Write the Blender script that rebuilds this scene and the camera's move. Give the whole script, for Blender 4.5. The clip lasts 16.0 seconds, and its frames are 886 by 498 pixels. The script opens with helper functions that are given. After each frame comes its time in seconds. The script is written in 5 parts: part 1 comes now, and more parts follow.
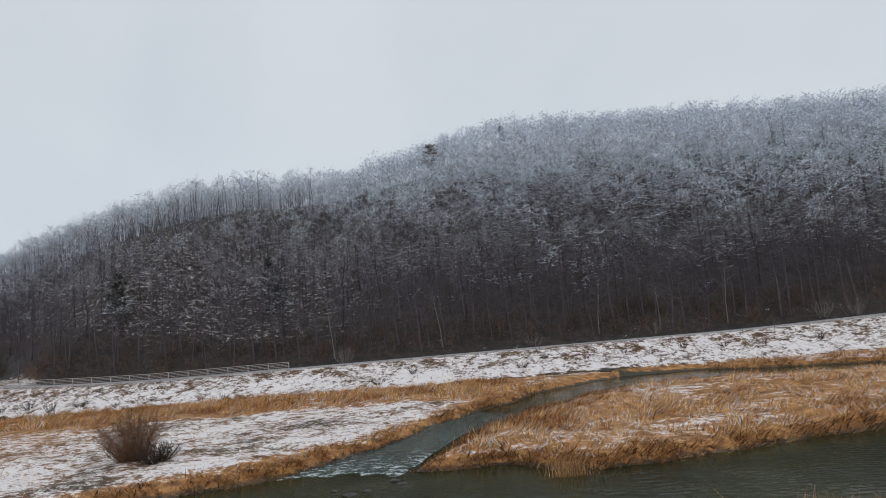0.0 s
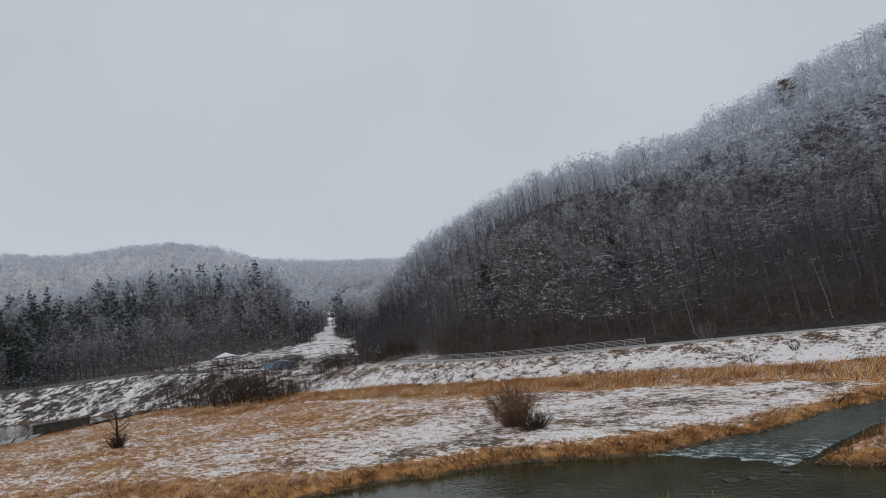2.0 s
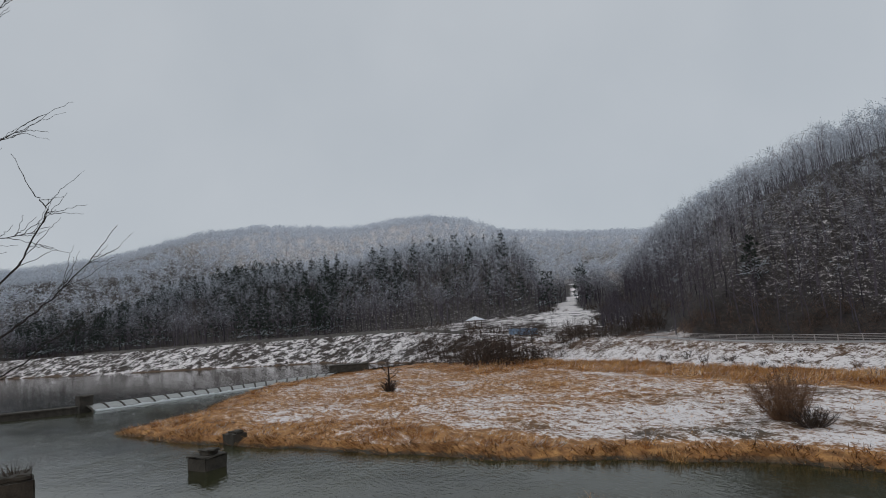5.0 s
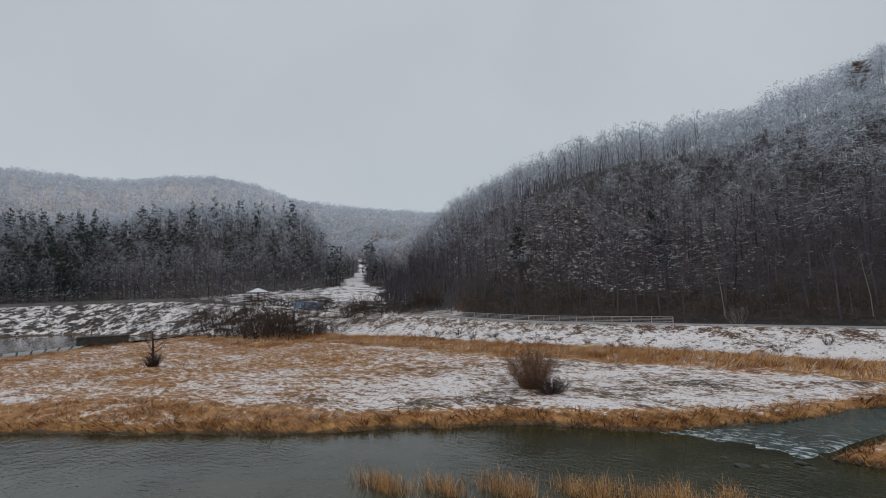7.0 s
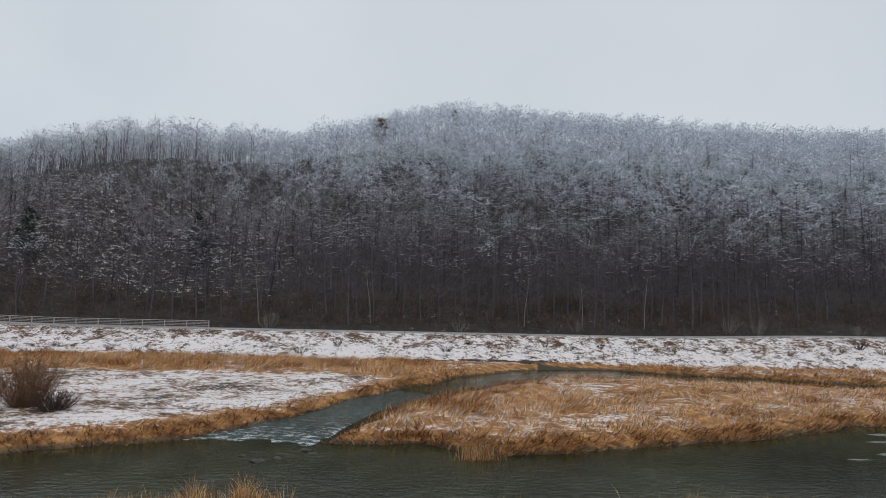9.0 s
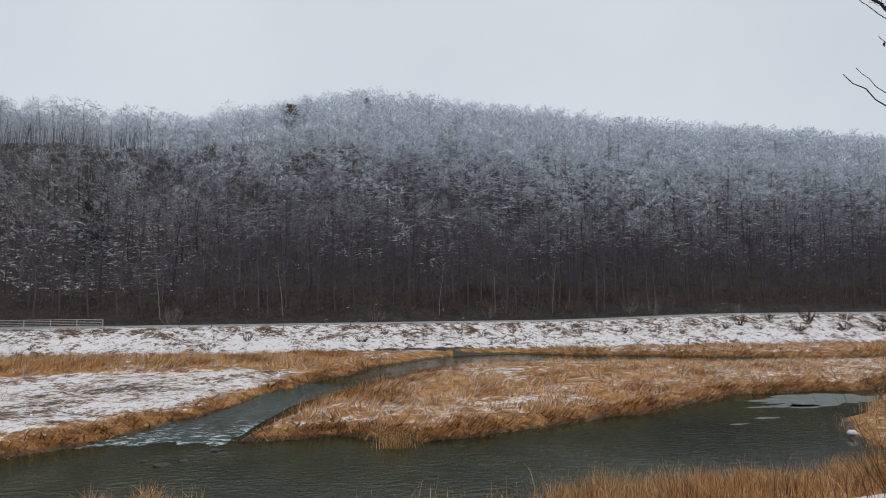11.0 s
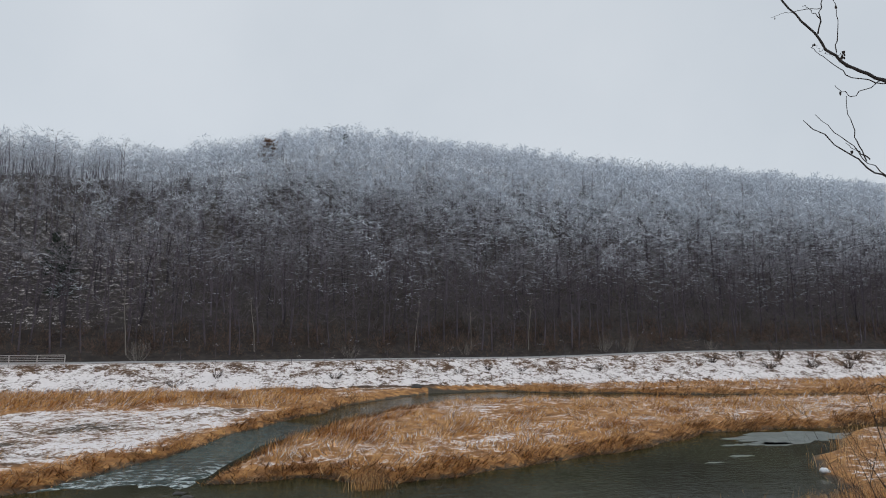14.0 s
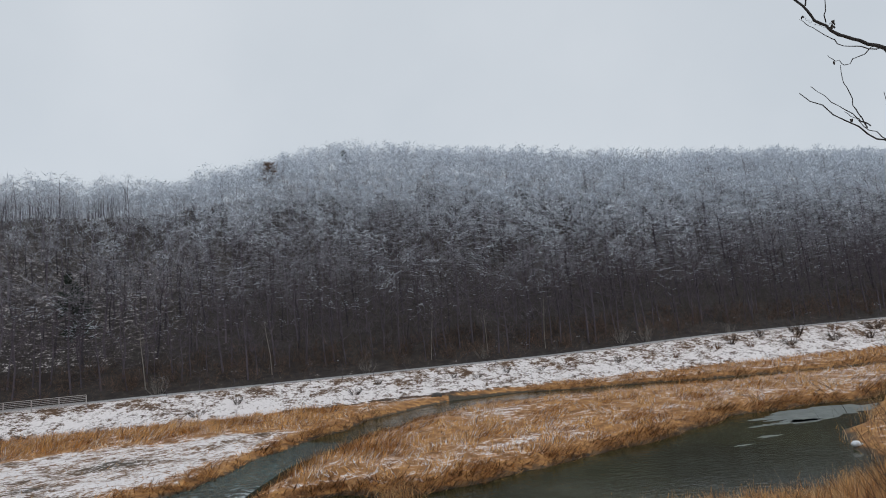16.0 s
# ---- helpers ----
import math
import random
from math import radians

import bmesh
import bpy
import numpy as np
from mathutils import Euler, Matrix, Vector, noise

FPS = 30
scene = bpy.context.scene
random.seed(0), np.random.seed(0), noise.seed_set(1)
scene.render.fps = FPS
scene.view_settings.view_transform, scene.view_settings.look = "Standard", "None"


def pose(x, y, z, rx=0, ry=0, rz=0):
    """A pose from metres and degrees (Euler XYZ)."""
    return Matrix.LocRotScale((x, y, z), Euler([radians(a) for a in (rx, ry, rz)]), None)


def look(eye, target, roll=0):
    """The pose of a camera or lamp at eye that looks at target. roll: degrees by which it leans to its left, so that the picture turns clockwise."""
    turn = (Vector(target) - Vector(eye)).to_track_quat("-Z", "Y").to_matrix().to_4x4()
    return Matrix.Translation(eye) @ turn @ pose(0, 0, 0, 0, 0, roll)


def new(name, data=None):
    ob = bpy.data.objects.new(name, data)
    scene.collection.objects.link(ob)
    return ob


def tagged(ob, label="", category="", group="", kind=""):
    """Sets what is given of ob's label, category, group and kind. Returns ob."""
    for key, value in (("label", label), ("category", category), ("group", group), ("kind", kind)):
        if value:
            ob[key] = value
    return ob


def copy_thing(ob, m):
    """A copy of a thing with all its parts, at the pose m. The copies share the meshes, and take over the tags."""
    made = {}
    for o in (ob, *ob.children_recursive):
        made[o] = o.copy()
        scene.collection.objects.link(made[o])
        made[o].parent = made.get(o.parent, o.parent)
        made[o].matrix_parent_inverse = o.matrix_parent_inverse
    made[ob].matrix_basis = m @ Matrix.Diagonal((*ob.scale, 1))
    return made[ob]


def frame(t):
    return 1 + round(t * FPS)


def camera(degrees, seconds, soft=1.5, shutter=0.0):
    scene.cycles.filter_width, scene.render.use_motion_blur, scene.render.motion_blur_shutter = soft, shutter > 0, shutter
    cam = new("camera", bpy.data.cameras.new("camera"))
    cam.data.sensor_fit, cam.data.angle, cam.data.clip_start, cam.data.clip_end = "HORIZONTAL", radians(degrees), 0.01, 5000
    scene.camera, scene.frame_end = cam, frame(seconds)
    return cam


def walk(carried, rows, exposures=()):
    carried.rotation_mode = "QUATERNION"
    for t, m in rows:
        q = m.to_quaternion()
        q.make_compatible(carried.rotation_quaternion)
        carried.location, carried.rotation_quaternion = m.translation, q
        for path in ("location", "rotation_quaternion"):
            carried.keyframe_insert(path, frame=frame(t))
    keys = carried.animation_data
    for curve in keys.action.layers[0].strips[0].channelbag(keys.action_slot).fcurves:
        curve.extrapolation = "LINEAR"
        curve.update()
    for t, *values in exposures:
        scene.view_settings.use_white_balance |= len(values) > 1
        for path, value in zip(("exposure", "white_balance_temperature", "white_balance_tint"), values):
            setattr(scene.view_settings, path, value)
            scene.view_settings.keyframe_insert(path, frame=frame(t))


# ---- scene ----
cam = camera(76.9, 16.0, soft=0.95)
EYE = (0.0, 0.0, 9.2)

# seconds, bearing clockwise from the far dyke's normal, tilt up, lean
PATH = [
    (0, -6.02, 6.61, 5.35),
    (0.5, -15.37, 7.78, 6.23),
    (1, -22.46, 7.58, 6.31),
    (1.5, -28.47, 7.75, 6.95),
    (2, -40.43, 8.35, 7.94),
    (2.5, -52.56, 8.23, 6.24),
    (3, -58.80, 8.23, 4.80),
    (3.5, -64.06, 8.32, 5.07),
    (3.7, -66.16, 8.53, 4.38),
    (5.8, -62.92, 6.23, 4.01),
    (6, -60.62, 5.69, 3.62),
    (6.5, -53.57, 4.83, 2.81),
    (7, -44.24, 4.26, 2.02),
    (7.5, -29.83, 4.03, 1.02),
    (8, -15.21, 4.17, -0.84),
    (8.5, -6.48, 4.27, -1.58),
    (9, 0.24, 4.35, -1.25),
    (9.5, 4.64, 3.58, 0.63),
    (10, 6.75, 3.06, 0.31),
    (10.2, 7.98, 3.10, 0.36),
    (12.3, 9.33, 3.59, 0.05),
    (12.5, 8.92, 3.72, 0.06),
    (13, 8.46, 4.86, 0.07),
    (13.5, 8.42, 6.79, 0.51),
    (14, 11.44, 6.99, -0.19),
    (14.5, 15.65, 7.01, -0.07),
    (15, 19.08, 6.92, -0.30),
    (15.5, 18.12, 7.01, 1.97),
    (16, 10.72, 7.71, 5.00),
]


def aim(bearing, up, lean):
    b, u = radians(bearing), radians(up)
    x, y, z = EYE
    return look(EYE, (x + math.sin(b) * math.cos(u), y + math.cos(b) * math.cos(u), z + math.sin(u)), -lean)


EXPOSURES = [(0.0, 0.15), (0.5, 0.02), (1.5, 0.0), (2.0, -0.1), (3.0, -0.2), (3.5, -0.25), (6.0, -0.25), (7.0, -0.18), (8.0, 0.1), (9.0, 0.13), (10.0, 0.2), (12.5, 0.2), (13.5, 0.17), (15.0, 0.1), (16.0, 0.12)]
walk(cam, [(t, aim(b, u, r)) for t, b, u, r in PATH], EXPOSURES)

# ---- world and light ----
world = bpy.data.worlds.new("overcast_sky")
scene.world = world
world.use_nodes = True
wt = world.node_tree
wt.nodes.clear()


def wnode(kind, **values):
    n = wt.nodes.new(kind)
    for key, value in values.items():
        n.inputs[key].default_value = value
    return n


sky = wt.nodes.new("ShaderNodeTexSky")
sky.sky_type = "NISHITA"
sky.sun_disc = False
sky.sun_elevation = radians(38)
sky.sun_rotation = radians(150)
sky_scale = wnode("ShaderNodeMixRGB", Fac=1.0, Color2=(0.10, 0.10, 0.10, 1))
sky_scale.blend_type = "MULTIPLY"
coords = wt.nodes.new("ShaderNodeTexCoord")
clouds = wnode("ShaderNodeTexNoise", Scale=2.2, Detail=4.0, Roughness=0.5)
cloud_tone = wt.nodes.new("ShaderNodeValToRGB")
cloud_tone.color_ramp.elements[0].position, cloud_tone.color_ramp.elements[0].color = 0.3, (0.535, 0.582, 0.632, 1)
cloud_tone.color_ramp.elements[1].position, cloud_tone.color_ramp.elements[1].color = 0.72, (0.615, 0.655, 0.70, 1)
cover = wnode("ShaderNodeMixRGB", Fac=0.93)
back = wnode("ShaderNodeBackground", Strength=1.0)
wout = wt.nodes.new("ShaderNodeOutputWorld")
wt.links.new(coords.outputs["Generated"], clouds.inputs["Vector"])
wt.links.new(clouds.outputs["Fac"], cloud_tone.inputs["Fac"])
wt.links.new(sky.outputs["Color"], sky_scale.inputs["Color1"])
wt.links.new(sky_scale.outputs["Color"], cover.inputs["Color1"])
wt.links.new(cloud_tone.outputs["Color"], cover.inputs["Color2"])
wt.links.new(cover.outputs["Color"], back.inputs["Color"])
wt.links.new(back.outputs["Background"], wout.inputs["Surface"])

sun_data = bpy.data.lights.new("sun", "SUN")
sun_data.energy, sun_data.angle, sun_data.color = 0.5, radians(30), (1.0, 0.97, 0.93)
sun = new("sun", sun_data)
sun.matrix_world = look((0, 0, 100), (-30, 60, 0))


# ---- materials ----
def material(name, rough=0.8, metallic=0.0):
    m = bpy.data.materials.new(name)
    m.use_nodes = True
    p = m.node_tree.nodes["Principled BSDF"]
    p.inputs["Roughness"].default_value, p.inputs["Metallic"].default_value = rough, metallic
    return m, m.node_tree, p


def add(tree, kind, **values):
    n = tree.nodes.new(kind)
    for key, value in values.items():
        n.inputs[key.replace("_", " ")].default_value = value
    return n


def noise_node(tree, scale, detail=4.0, rough=0.6, stretch=None):
    geo = tree.nodes.new("ShaderNodeNewGeometry")
    n = add(tree, "ShaderNodeTexNoise", Scale=scale, Detail=detail, Roughness=rough)
    if stretch:
        mp = tree.nodes.new("ShaderNodeMapping")
        mp.inputs["Scale"].default_value = stretch
        tree.links.new(geo.outputs["Position"], mp.inputs["Vector"])
        tree.links.new(mp.outputs["Vector"], n.inputs["Vector"])
    else:
        tree.links.new(geo.outputs["Position"], n.inputs["Vector"])
    return n


def ramp(tree, source, stops):
    r = tree.nodes.new("ShaderNodeValToRGB")
    els = r.color_ramp.elements
    while len(els) < len(stops):
        els.new(0.5)
    for e, (at, c) in zip(els, stops):
        e.position = at
        e.color = (*c, 1) if len(c) == 3 else c
    tree.links.new(source, r.inputs["Fac"])
    return r


def mix(tree, fac, a, b, blend="MIX"):
    m = tree.nodes.new("ShaderNodeMixRGB")
    m.blend_type = blend
    for key, v in (("Fac", fac), ("Color1", a), ("Color2", b)):
        if isinstance(v, (int, float)):
            m.inputs[key].default_value = v
        elif isinstance(v, tuple):
            m.inputs[key].default_value = (*v, 1) if len(v) == 3 else v
        else:
            tree.links.new(v, m.inputs[key])
    return m.outputs["Color"]


def maths(tree, op, a, b=0.0, clamp=False):
    m = tree.nodes.new("ShaderNodeMath")
    m.operation, m.use_clamp = op, clamp
    for k, v in enumerate((a, b)):
        if isinstance(v, (int, float)):
            m.inputs[k].default_value = v
        else:
            tree.links.new(v, m.inputs[k])
    return m.outputs[0]


def bumped(tree, p, height, strength, distance=0.05):
    b = add(tree, "ShaderNodeBump", Strength=strength, Distance=distance)
    tree.links.new(height, b.inputs["Height"])
    tree.links.new(b.outputs["Normal"], p.inputs["Normal"])


def plain(name, dark, light, scale, rough=0.85, bump=0.3, metallic=0.0, stretch=None, island=0.0):
    """A surface of two tones, mottled at two sizes."""
    m, t, p = material(name, rough, metallic)
    big = noise_node(t, scale, 5.0, 0.65, stretch)
    fine = noise_node(t, scale * 9, 3.0, 0.6, stretch)
    both = maths(t, "ADD", maths(t, "MULTIPLY", big.outputs["Fac"], 0.65), maths(t, "MULTIPLY", fine.outputs["Fac"], 0.35))
    if island:
        geo = t.nodes.new("ShaderNodeNewGeometry")
        both = maths(t, "ADD", both, maths(t, "MULTIPLY", maths(t, "SUBTRACT", geo.outputs["Random Per Island"], 0.5), island))
    c = ramp(t, both, [(0.3, dark), (0.7, light)])
    t.links.new(c.outputs["Color"], p.inputs["Base Color"])
    if bump:
        bumped(t, p, fine.outputs["Fac"], bump, 0.02)
    return m


def ground_material():
    """Snow, straw, leaf litter and wet mud, laid by the cover that the ground carries."""
    m, t, p = material("winter_ground", 0.9)

    def cover_of(name):
        a = t.nodes.new("ShaderNodeAttribute")
        a.attribute_name = name
        return a.outputs["Fac"]

    coarse = noise_node(t, 0.35, 6.0, 0.7)
    middle = noise_node(t, 1.5, 5.0, 0.66, (0.65, 1.0, 1.0))
    fine = noise_node(t, 4.6, 4.0, 0.68, (0.75, 1.0, 1.0))
    straw = ramp(t, middle.outputs["Fac"], [(0.3, (0.12, 0.05, 0.018)), (0.52, (0.38, 0.185, 0.066)), (0.72, (0.66, 0.36, 0.125))])
    litter = ramp(t, middle.outputs["Fac"], [(0.3, (0.016, 0.0125, 0.012)), (0.6, (0.046, 0.037, 0.033)), (0.8, (0.095, 0.078, 0.066))])
    mud = ramp(t, fine.outputs["Fac"], [(0.3, (0.035, 0.03, 0.022)), (0.7, (0.085, 0.07, 0.05))])
    snow = ramp(t, fine.outputs["Fac"], [(0.2, (0.72, 0.675, 0.672)), (0.8, (0.88, 0.83, 0.82))])
    c = mix(t, maths(t, "MULTIPLY", cover_of("straw"), 3.2, True), mud.outputs["Color"], straw.outputs["Color"])
    c = mix(t, cover_of("litter"), c, litter.outputs["Color"])
    patch = maths(t, "ADD", maths(t, "MULTIPLY", coarse.outputs["Fac"], 0.15), maths(t, "ADD", maths(t, "MULTIPLY", middle.outputs["Fac"], 0.45), maths(t, "MULTIPLY", fine.outputs["Fac"], 0.4)))
    spread = maths(t, "MULTIPLY", maths(t, "SUBTRACT", patch, 0.5), 2.2)
    clumps = noise_node(t, 0.3, 6.0, 0.75, (1.0, 1.0, 2.2))
    clumped = maths(t, "MULTIPLY", maths(t, "SUBTRACT", clumps.outputs["Fac"], 0.5), maths(t, "MULTIPLY", cover_of("rough"), 2.4))
    edge = maths(t, "MULTIPLY", maths(t, "ADD", maths(t, "ADD", maths(t, "SUBTRACT", cover_of("snow"), 0.46), maths(t, "MULTIPLY", spread, maths(t, "SUBTRACT", 1.0, maths(t, "MULTIPLY", cover_of("rough"), 0.6)))), clumped), 5.5, True)
    c = mix(t, edge, c, snow.outputs["Color"])
    t.links.new(c, p.inputs["Base Color"])
    bumped(t, p, maths(t, "ADD", middle.outputs["Fac"], maths(t, "MULTIPLY", fine.outputs["Fac"], 0.5)), 0.6, 0.15)
    return m


def water_material(name, deep, ripple, scale, rough=0.04, foam=0.0):
    m, t, p = material(name, rough)
    p.inputs["IOR"].default_value = 1.33
    tint = noise_node(t, 0.12, 3.0, 0.5)
    c = ramp(t, tint.outputs["Fac"], [(0.35, tuple(0.75 * v for v in deep)), (0.65, tuple(1.3 * v for v in deep))]).outputs["Color"]
    waves = noise_node(t, scale, 3.0, 0.55, (1.0, 2.2, 1.0))
    swell = noise_node(t, scale * 0.22, 2.0, 0.5)
    calm = ramp(t, noise_node(t, 0.045, 3.0, 0.55).outputs["Fac"], [(0.38, (0.4, 0.4, 0.4)), (0.6, (1, 1, 1))]).outputs["Color"]
    high = maths(t, "MULTIPLY", maths(t, "MULTIPLY", waves.outputs["Fac"], swell.outputs["Fac"]), calm)
    if foam:
        streak = noise_node(t, scale * 0.9, 6.0, 0.75, (1.0, 2.4, 1.0))
        white = ramp(t, streak.outputs["Fac"], [(0.50, (0, 0, 0)), (0.60, (1, 1, 1))]).outputs["Color"]
        broken = t.nodes.new("ShaderNodeAttribute")
        broken.attribute_name = "broken"
        white = maths(t, "MULTIPLY", maths(t, "MULTIPLY", white, broken.outputs["Fac"]), foam)
        c = mix(t, white, c, (0.62, 0.68, 0.70))
        r = maths(t, "ADD", maths(t, "MULTIPLY", white, 0.5), rough)
        t.links.new(r, p.inputs["Roughness"])
        high = maths(t, "ADD", high, maths(t, "MULTIPLY", streak.outputs["Fac"], 0.6))
    t.links.new(c, p.inputs["Base Color"])
    bumped(t, p, high, ripple, 0.12)
    return m


GROUND = ground_material()
RIVER = water_material("river_water", (0.038, 0.039, 0.019), 0.6, 1.6)
POND = water_material("pond_water", (0.035, 0.034, 0.030), 0.22, 1.1, 0.1)
RAPIDS = water_material("broken_water", (0.050, 0.075, 0.066), 1.0, 1.3, 0.12, 0.95)
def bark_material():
    """Dark bark; rime coats more of it the higher and colder it stands, and paints in mist."""
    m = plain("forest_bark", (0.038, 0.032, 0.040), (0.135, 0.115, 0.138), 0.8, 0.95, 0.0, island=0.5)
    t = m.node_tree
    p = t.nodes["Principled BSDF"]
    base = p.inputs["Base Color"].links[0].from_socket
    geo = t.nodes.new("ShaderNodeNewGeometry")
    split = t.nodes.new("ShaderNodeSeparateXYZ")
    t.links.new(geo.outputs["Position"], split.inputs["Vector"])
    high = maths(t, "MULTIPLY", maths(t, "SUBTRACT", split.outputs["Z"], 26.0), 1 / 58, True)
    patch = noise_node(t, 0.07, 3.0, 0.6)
    # pale coat growing with height: rime plus the mist's lightening, put into the colour
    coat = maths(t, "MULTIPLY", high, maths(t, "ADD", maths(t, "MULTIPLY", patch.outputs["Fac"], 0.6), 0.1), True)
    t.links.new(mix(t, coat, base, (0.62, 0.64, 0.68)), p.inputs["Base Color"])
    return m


def twig_material():
    """Fine lilac-grey twigs, frosted more and more towards the cold heights, where the paling also imitates haze."""
    m = plain("frost_haze_twigs", (0.062, 0.052, 0.062), (0.185, 0.158, 0.180), 0.8, 0.95, 0.0, island=0.5)
    t = m.node_tree
    p = t.nodes["Principled BSDF"]
    base = p.inputs["Base Color"].links[0].from_socket
    geo = t.nodes.new("ShaderNodeNewGeometry")
    split = t.nodes.new("ShaderNodeSeparateXYZ")
    t.links.new(geo.outputs["Position"], split.inputs["Vector"])
    east = maths(t, "MULTIPLY", maths(t, "ADD", split.outputs["X"], 60.0), 0.0019, True)
    high = maths(t, "ADD", maths(t, "MULTIPLY", maths(t, "SUBTRACT", split.outputs["Z"], 11.0), 1 / 44, True), maths(t, "MULTIPLY", east, maths(t, "MULTIPLY", maths(t, "SUBTRACT", split.outputs["Z"], 14.0), 0.05, True)))
    patch = noise_node(t, 0.16, 3.0, 0.7)
    # frost and haze share this whitening of the base colour
    coat = maths(t, "ADD", high, maths(t, "MULTIPLY", maths(t, "MULTIPLY", maths(t, "SUBTRACT", patch.outputs["Fac"], 0.5), 1.7), maths(t, "MULTIPLY", high, 2.0, True)), True)
    t.links.new(mix(t, coat, base, (0.67, 0.71, 0.78)), p.inputs["Base Color"])
    return m


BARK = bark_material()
TWIG = twig_material()
RIME = plain("rime_on_twigs", (0.60, 0.65, 0.72), (0.77, 0.83, 0.90), 0.5, 0.9, 0.0, island=0.3)
NEEDLE = plain("pine_needles", (0.012, 0.020, 0.015), (0.04, 0.055, 0.042), 0.6, 0.9, 0.0, island=0.4)
RUST = plain("withered_foliage", (0.10, 0.056, 0.034), (0.27, 0.15, 0.085), 0.8, 0.9, 0.0, island=0.5)
BRUSH = plain("bare_brush", (0.025, 0.018, 0.014), (0.085, 0.055, 0.04), 1.5, 0.95, 0.0, island=0.5)
DRY_BRUSH = plain("dry_brush", (0.075, 0.047, 0.034), (0.21, 0.135, 0.098), 1.2, 0.95, 0.0, island=0.5)
STRAW = plain("dry_reed", (0.23, 0.088, 0.025), (0.86, 0.46, 0.145), 0.55, 0.8, 0.0, island=0.7)
# dark brown reed; on spit and island it also paints the shade at the rim
DARK_REED = plain("dark_reed", (0.06, 0.028, 0.014), (0.22, 0.11, 0.05), 0.8, 0.85, 0.0, island=0.6)
FOAM = plain("white_foam", (0.50, 0.54, 0.55), (0.80, 0.83, 0.84), 3.0, 0.7, 0.4)
STRAW_PALE = plain("pale_dry_reed", (0.48, 0.27, 0.115), (0.87, 0.59, 0.315), 0.9, 0.8, 0.0, island=0.7)
TREE_BARK = plain("near_bark", (0.012, 0.010, 0.009), (0.05, 0.042, 0.038), 14.0, 0.9, 0.6)
LEAF = plain("withered_leaf", (0.012, 0.009, 0.008), (0.04, 0.028, 0.022), 20.0, 0.9, 0.2)
CONCRETE = plain("weathered_concrete", (0.024, 0.021, 0.017), (0.105, 0.092, 0.075), 1.3, 0.92, 0.6)
CONCRETE_PALE = plain("wet_weir_concrete", (0.16, 0.168, 0.16), (0.38, 0.39, 0.37), 0.9, 0.35, 0.4, stretch=(1, 1, 3))
OLD_CONCRETE = plain("stained_concrete", (0.085, 0.078, 0.072), (0.24, 0.225, 0.21), 0.7, 0.92, 0.4)
STEEL = plain("galvanised_steel", (0.36, 0.335, 0.33), (0.54, 0.51, 0.50), 2.0, 0.5, 0.1, metallic=0.15)
SNOW = plain("settled_snow", (0.66, 0.69, 0.74), (0.82, 0.84, 0.87), 3.0, 0.85, 0.5)
ASPHALT = plain("slushy_road", (0.10, 0.09, 0.085), (0.62, 0.62, 0.64), 0.9, 0.6, 0.2, stretch=(0.15, 2.5, 1))
ROCK = plain("dark_rock", (0.03, 0.03, 0.03), (0.11, 0.105, 0.10), 2.5, 0.85, 0.8)
BLUE = plain("blue_sheet", (0.14, 0.22, 0.34), (0.26, 0.37, 0.50), 1.2, 0.6, 0.1)
TIMBER = plain("weathered_timber", (0.07, 0.05, 0.036), (0.17, 0.125, 0.09), 2.0, 0.85, 0.3)


# ---- mesh helpers ----
rng = np.random.default_rng(7)


def mesh_of(name, verts, faces, mat, smooth=False):
    """A mesh from arrays: verts (n, 3) and triangles or quads (m, k)."""
    verts, faces = np.asarray(verts, np.float32), np.asarray(faces, np.int32)
    me = bpy.data.meshes.new(name)
    k = faces.shape[1]
    me.vertices.add(len(verts))
    me.vertices.foreach_set("co", verts.ravel())
    me.loops.add(faces.size)
    me.loops.foreach_set("vertex_index", faces.ravel())
    me.polygons.add(len(faces))
    me.polygons.foreach_set("loop_start", np.arange(0, faces.size, k, dtype=np.int32))
    me.polygons.foreach_set("use_smooth", np.full(len(faces), smooth))
    me.materials.append(mat)
    me.update(calc_edges=True)
    return me


def from_bm(name, bm, mat, smooth=False):
    me = bpy.data.meshes.new(name)
    bmesh.ops.recalc_face_normals(bm, faces=bm.faces)
    for f in bm.faces:
        f.smooth = smooth
    bm.to_mesh(me)
    bm.free()
    me.materials.append(mat)
    return me


def part(name, me, parent, label=""):
    ob = new(name, me)
    ob.parent = parent
    return tagged(ob, label) if label else ob


def thing(name, label, category, group="", at=(0, 0, 0), kind=""):
    ob = new(name)
    ob.location = at
    ob.empty_display_size = 0.3
    return tagged(ob, label, category, group, kind)


def value_noise(x, y, scale, seed=0):
    """Smooth noise from 0 to 1 for arrays."""
    table = np.random.default_rng(100 + seed).random((64, 64))
    u, v = x / scale, y / scale
    i, j = np.floor(u).astype(int), np.floor(v).astype(int)
    fu, fv = u - i, v - j
    fu, fv = fu * fu * (3 - 2 * fu), fv * fv * (3 - 2 * fv)
    g = lambda a, b: table[a % 64, b % 64]
    return (g(i, j) * (1 - fu) + g(i + 1, j) * fu) * (1 - fv) + (g(i, j + 1) * (1 - fu) + g(i + 1, j + 1) * fu) * fv


def fractal(x, y, scale, seed=0, octaves=3):
    out, w, total = 0.0, 1.0, 0.0
    for k in range(octaves):
        out = out + w * value_noise(x, y, scale / 2**k, seed + k)
        total += w
        w *= 0.5
    return out / total


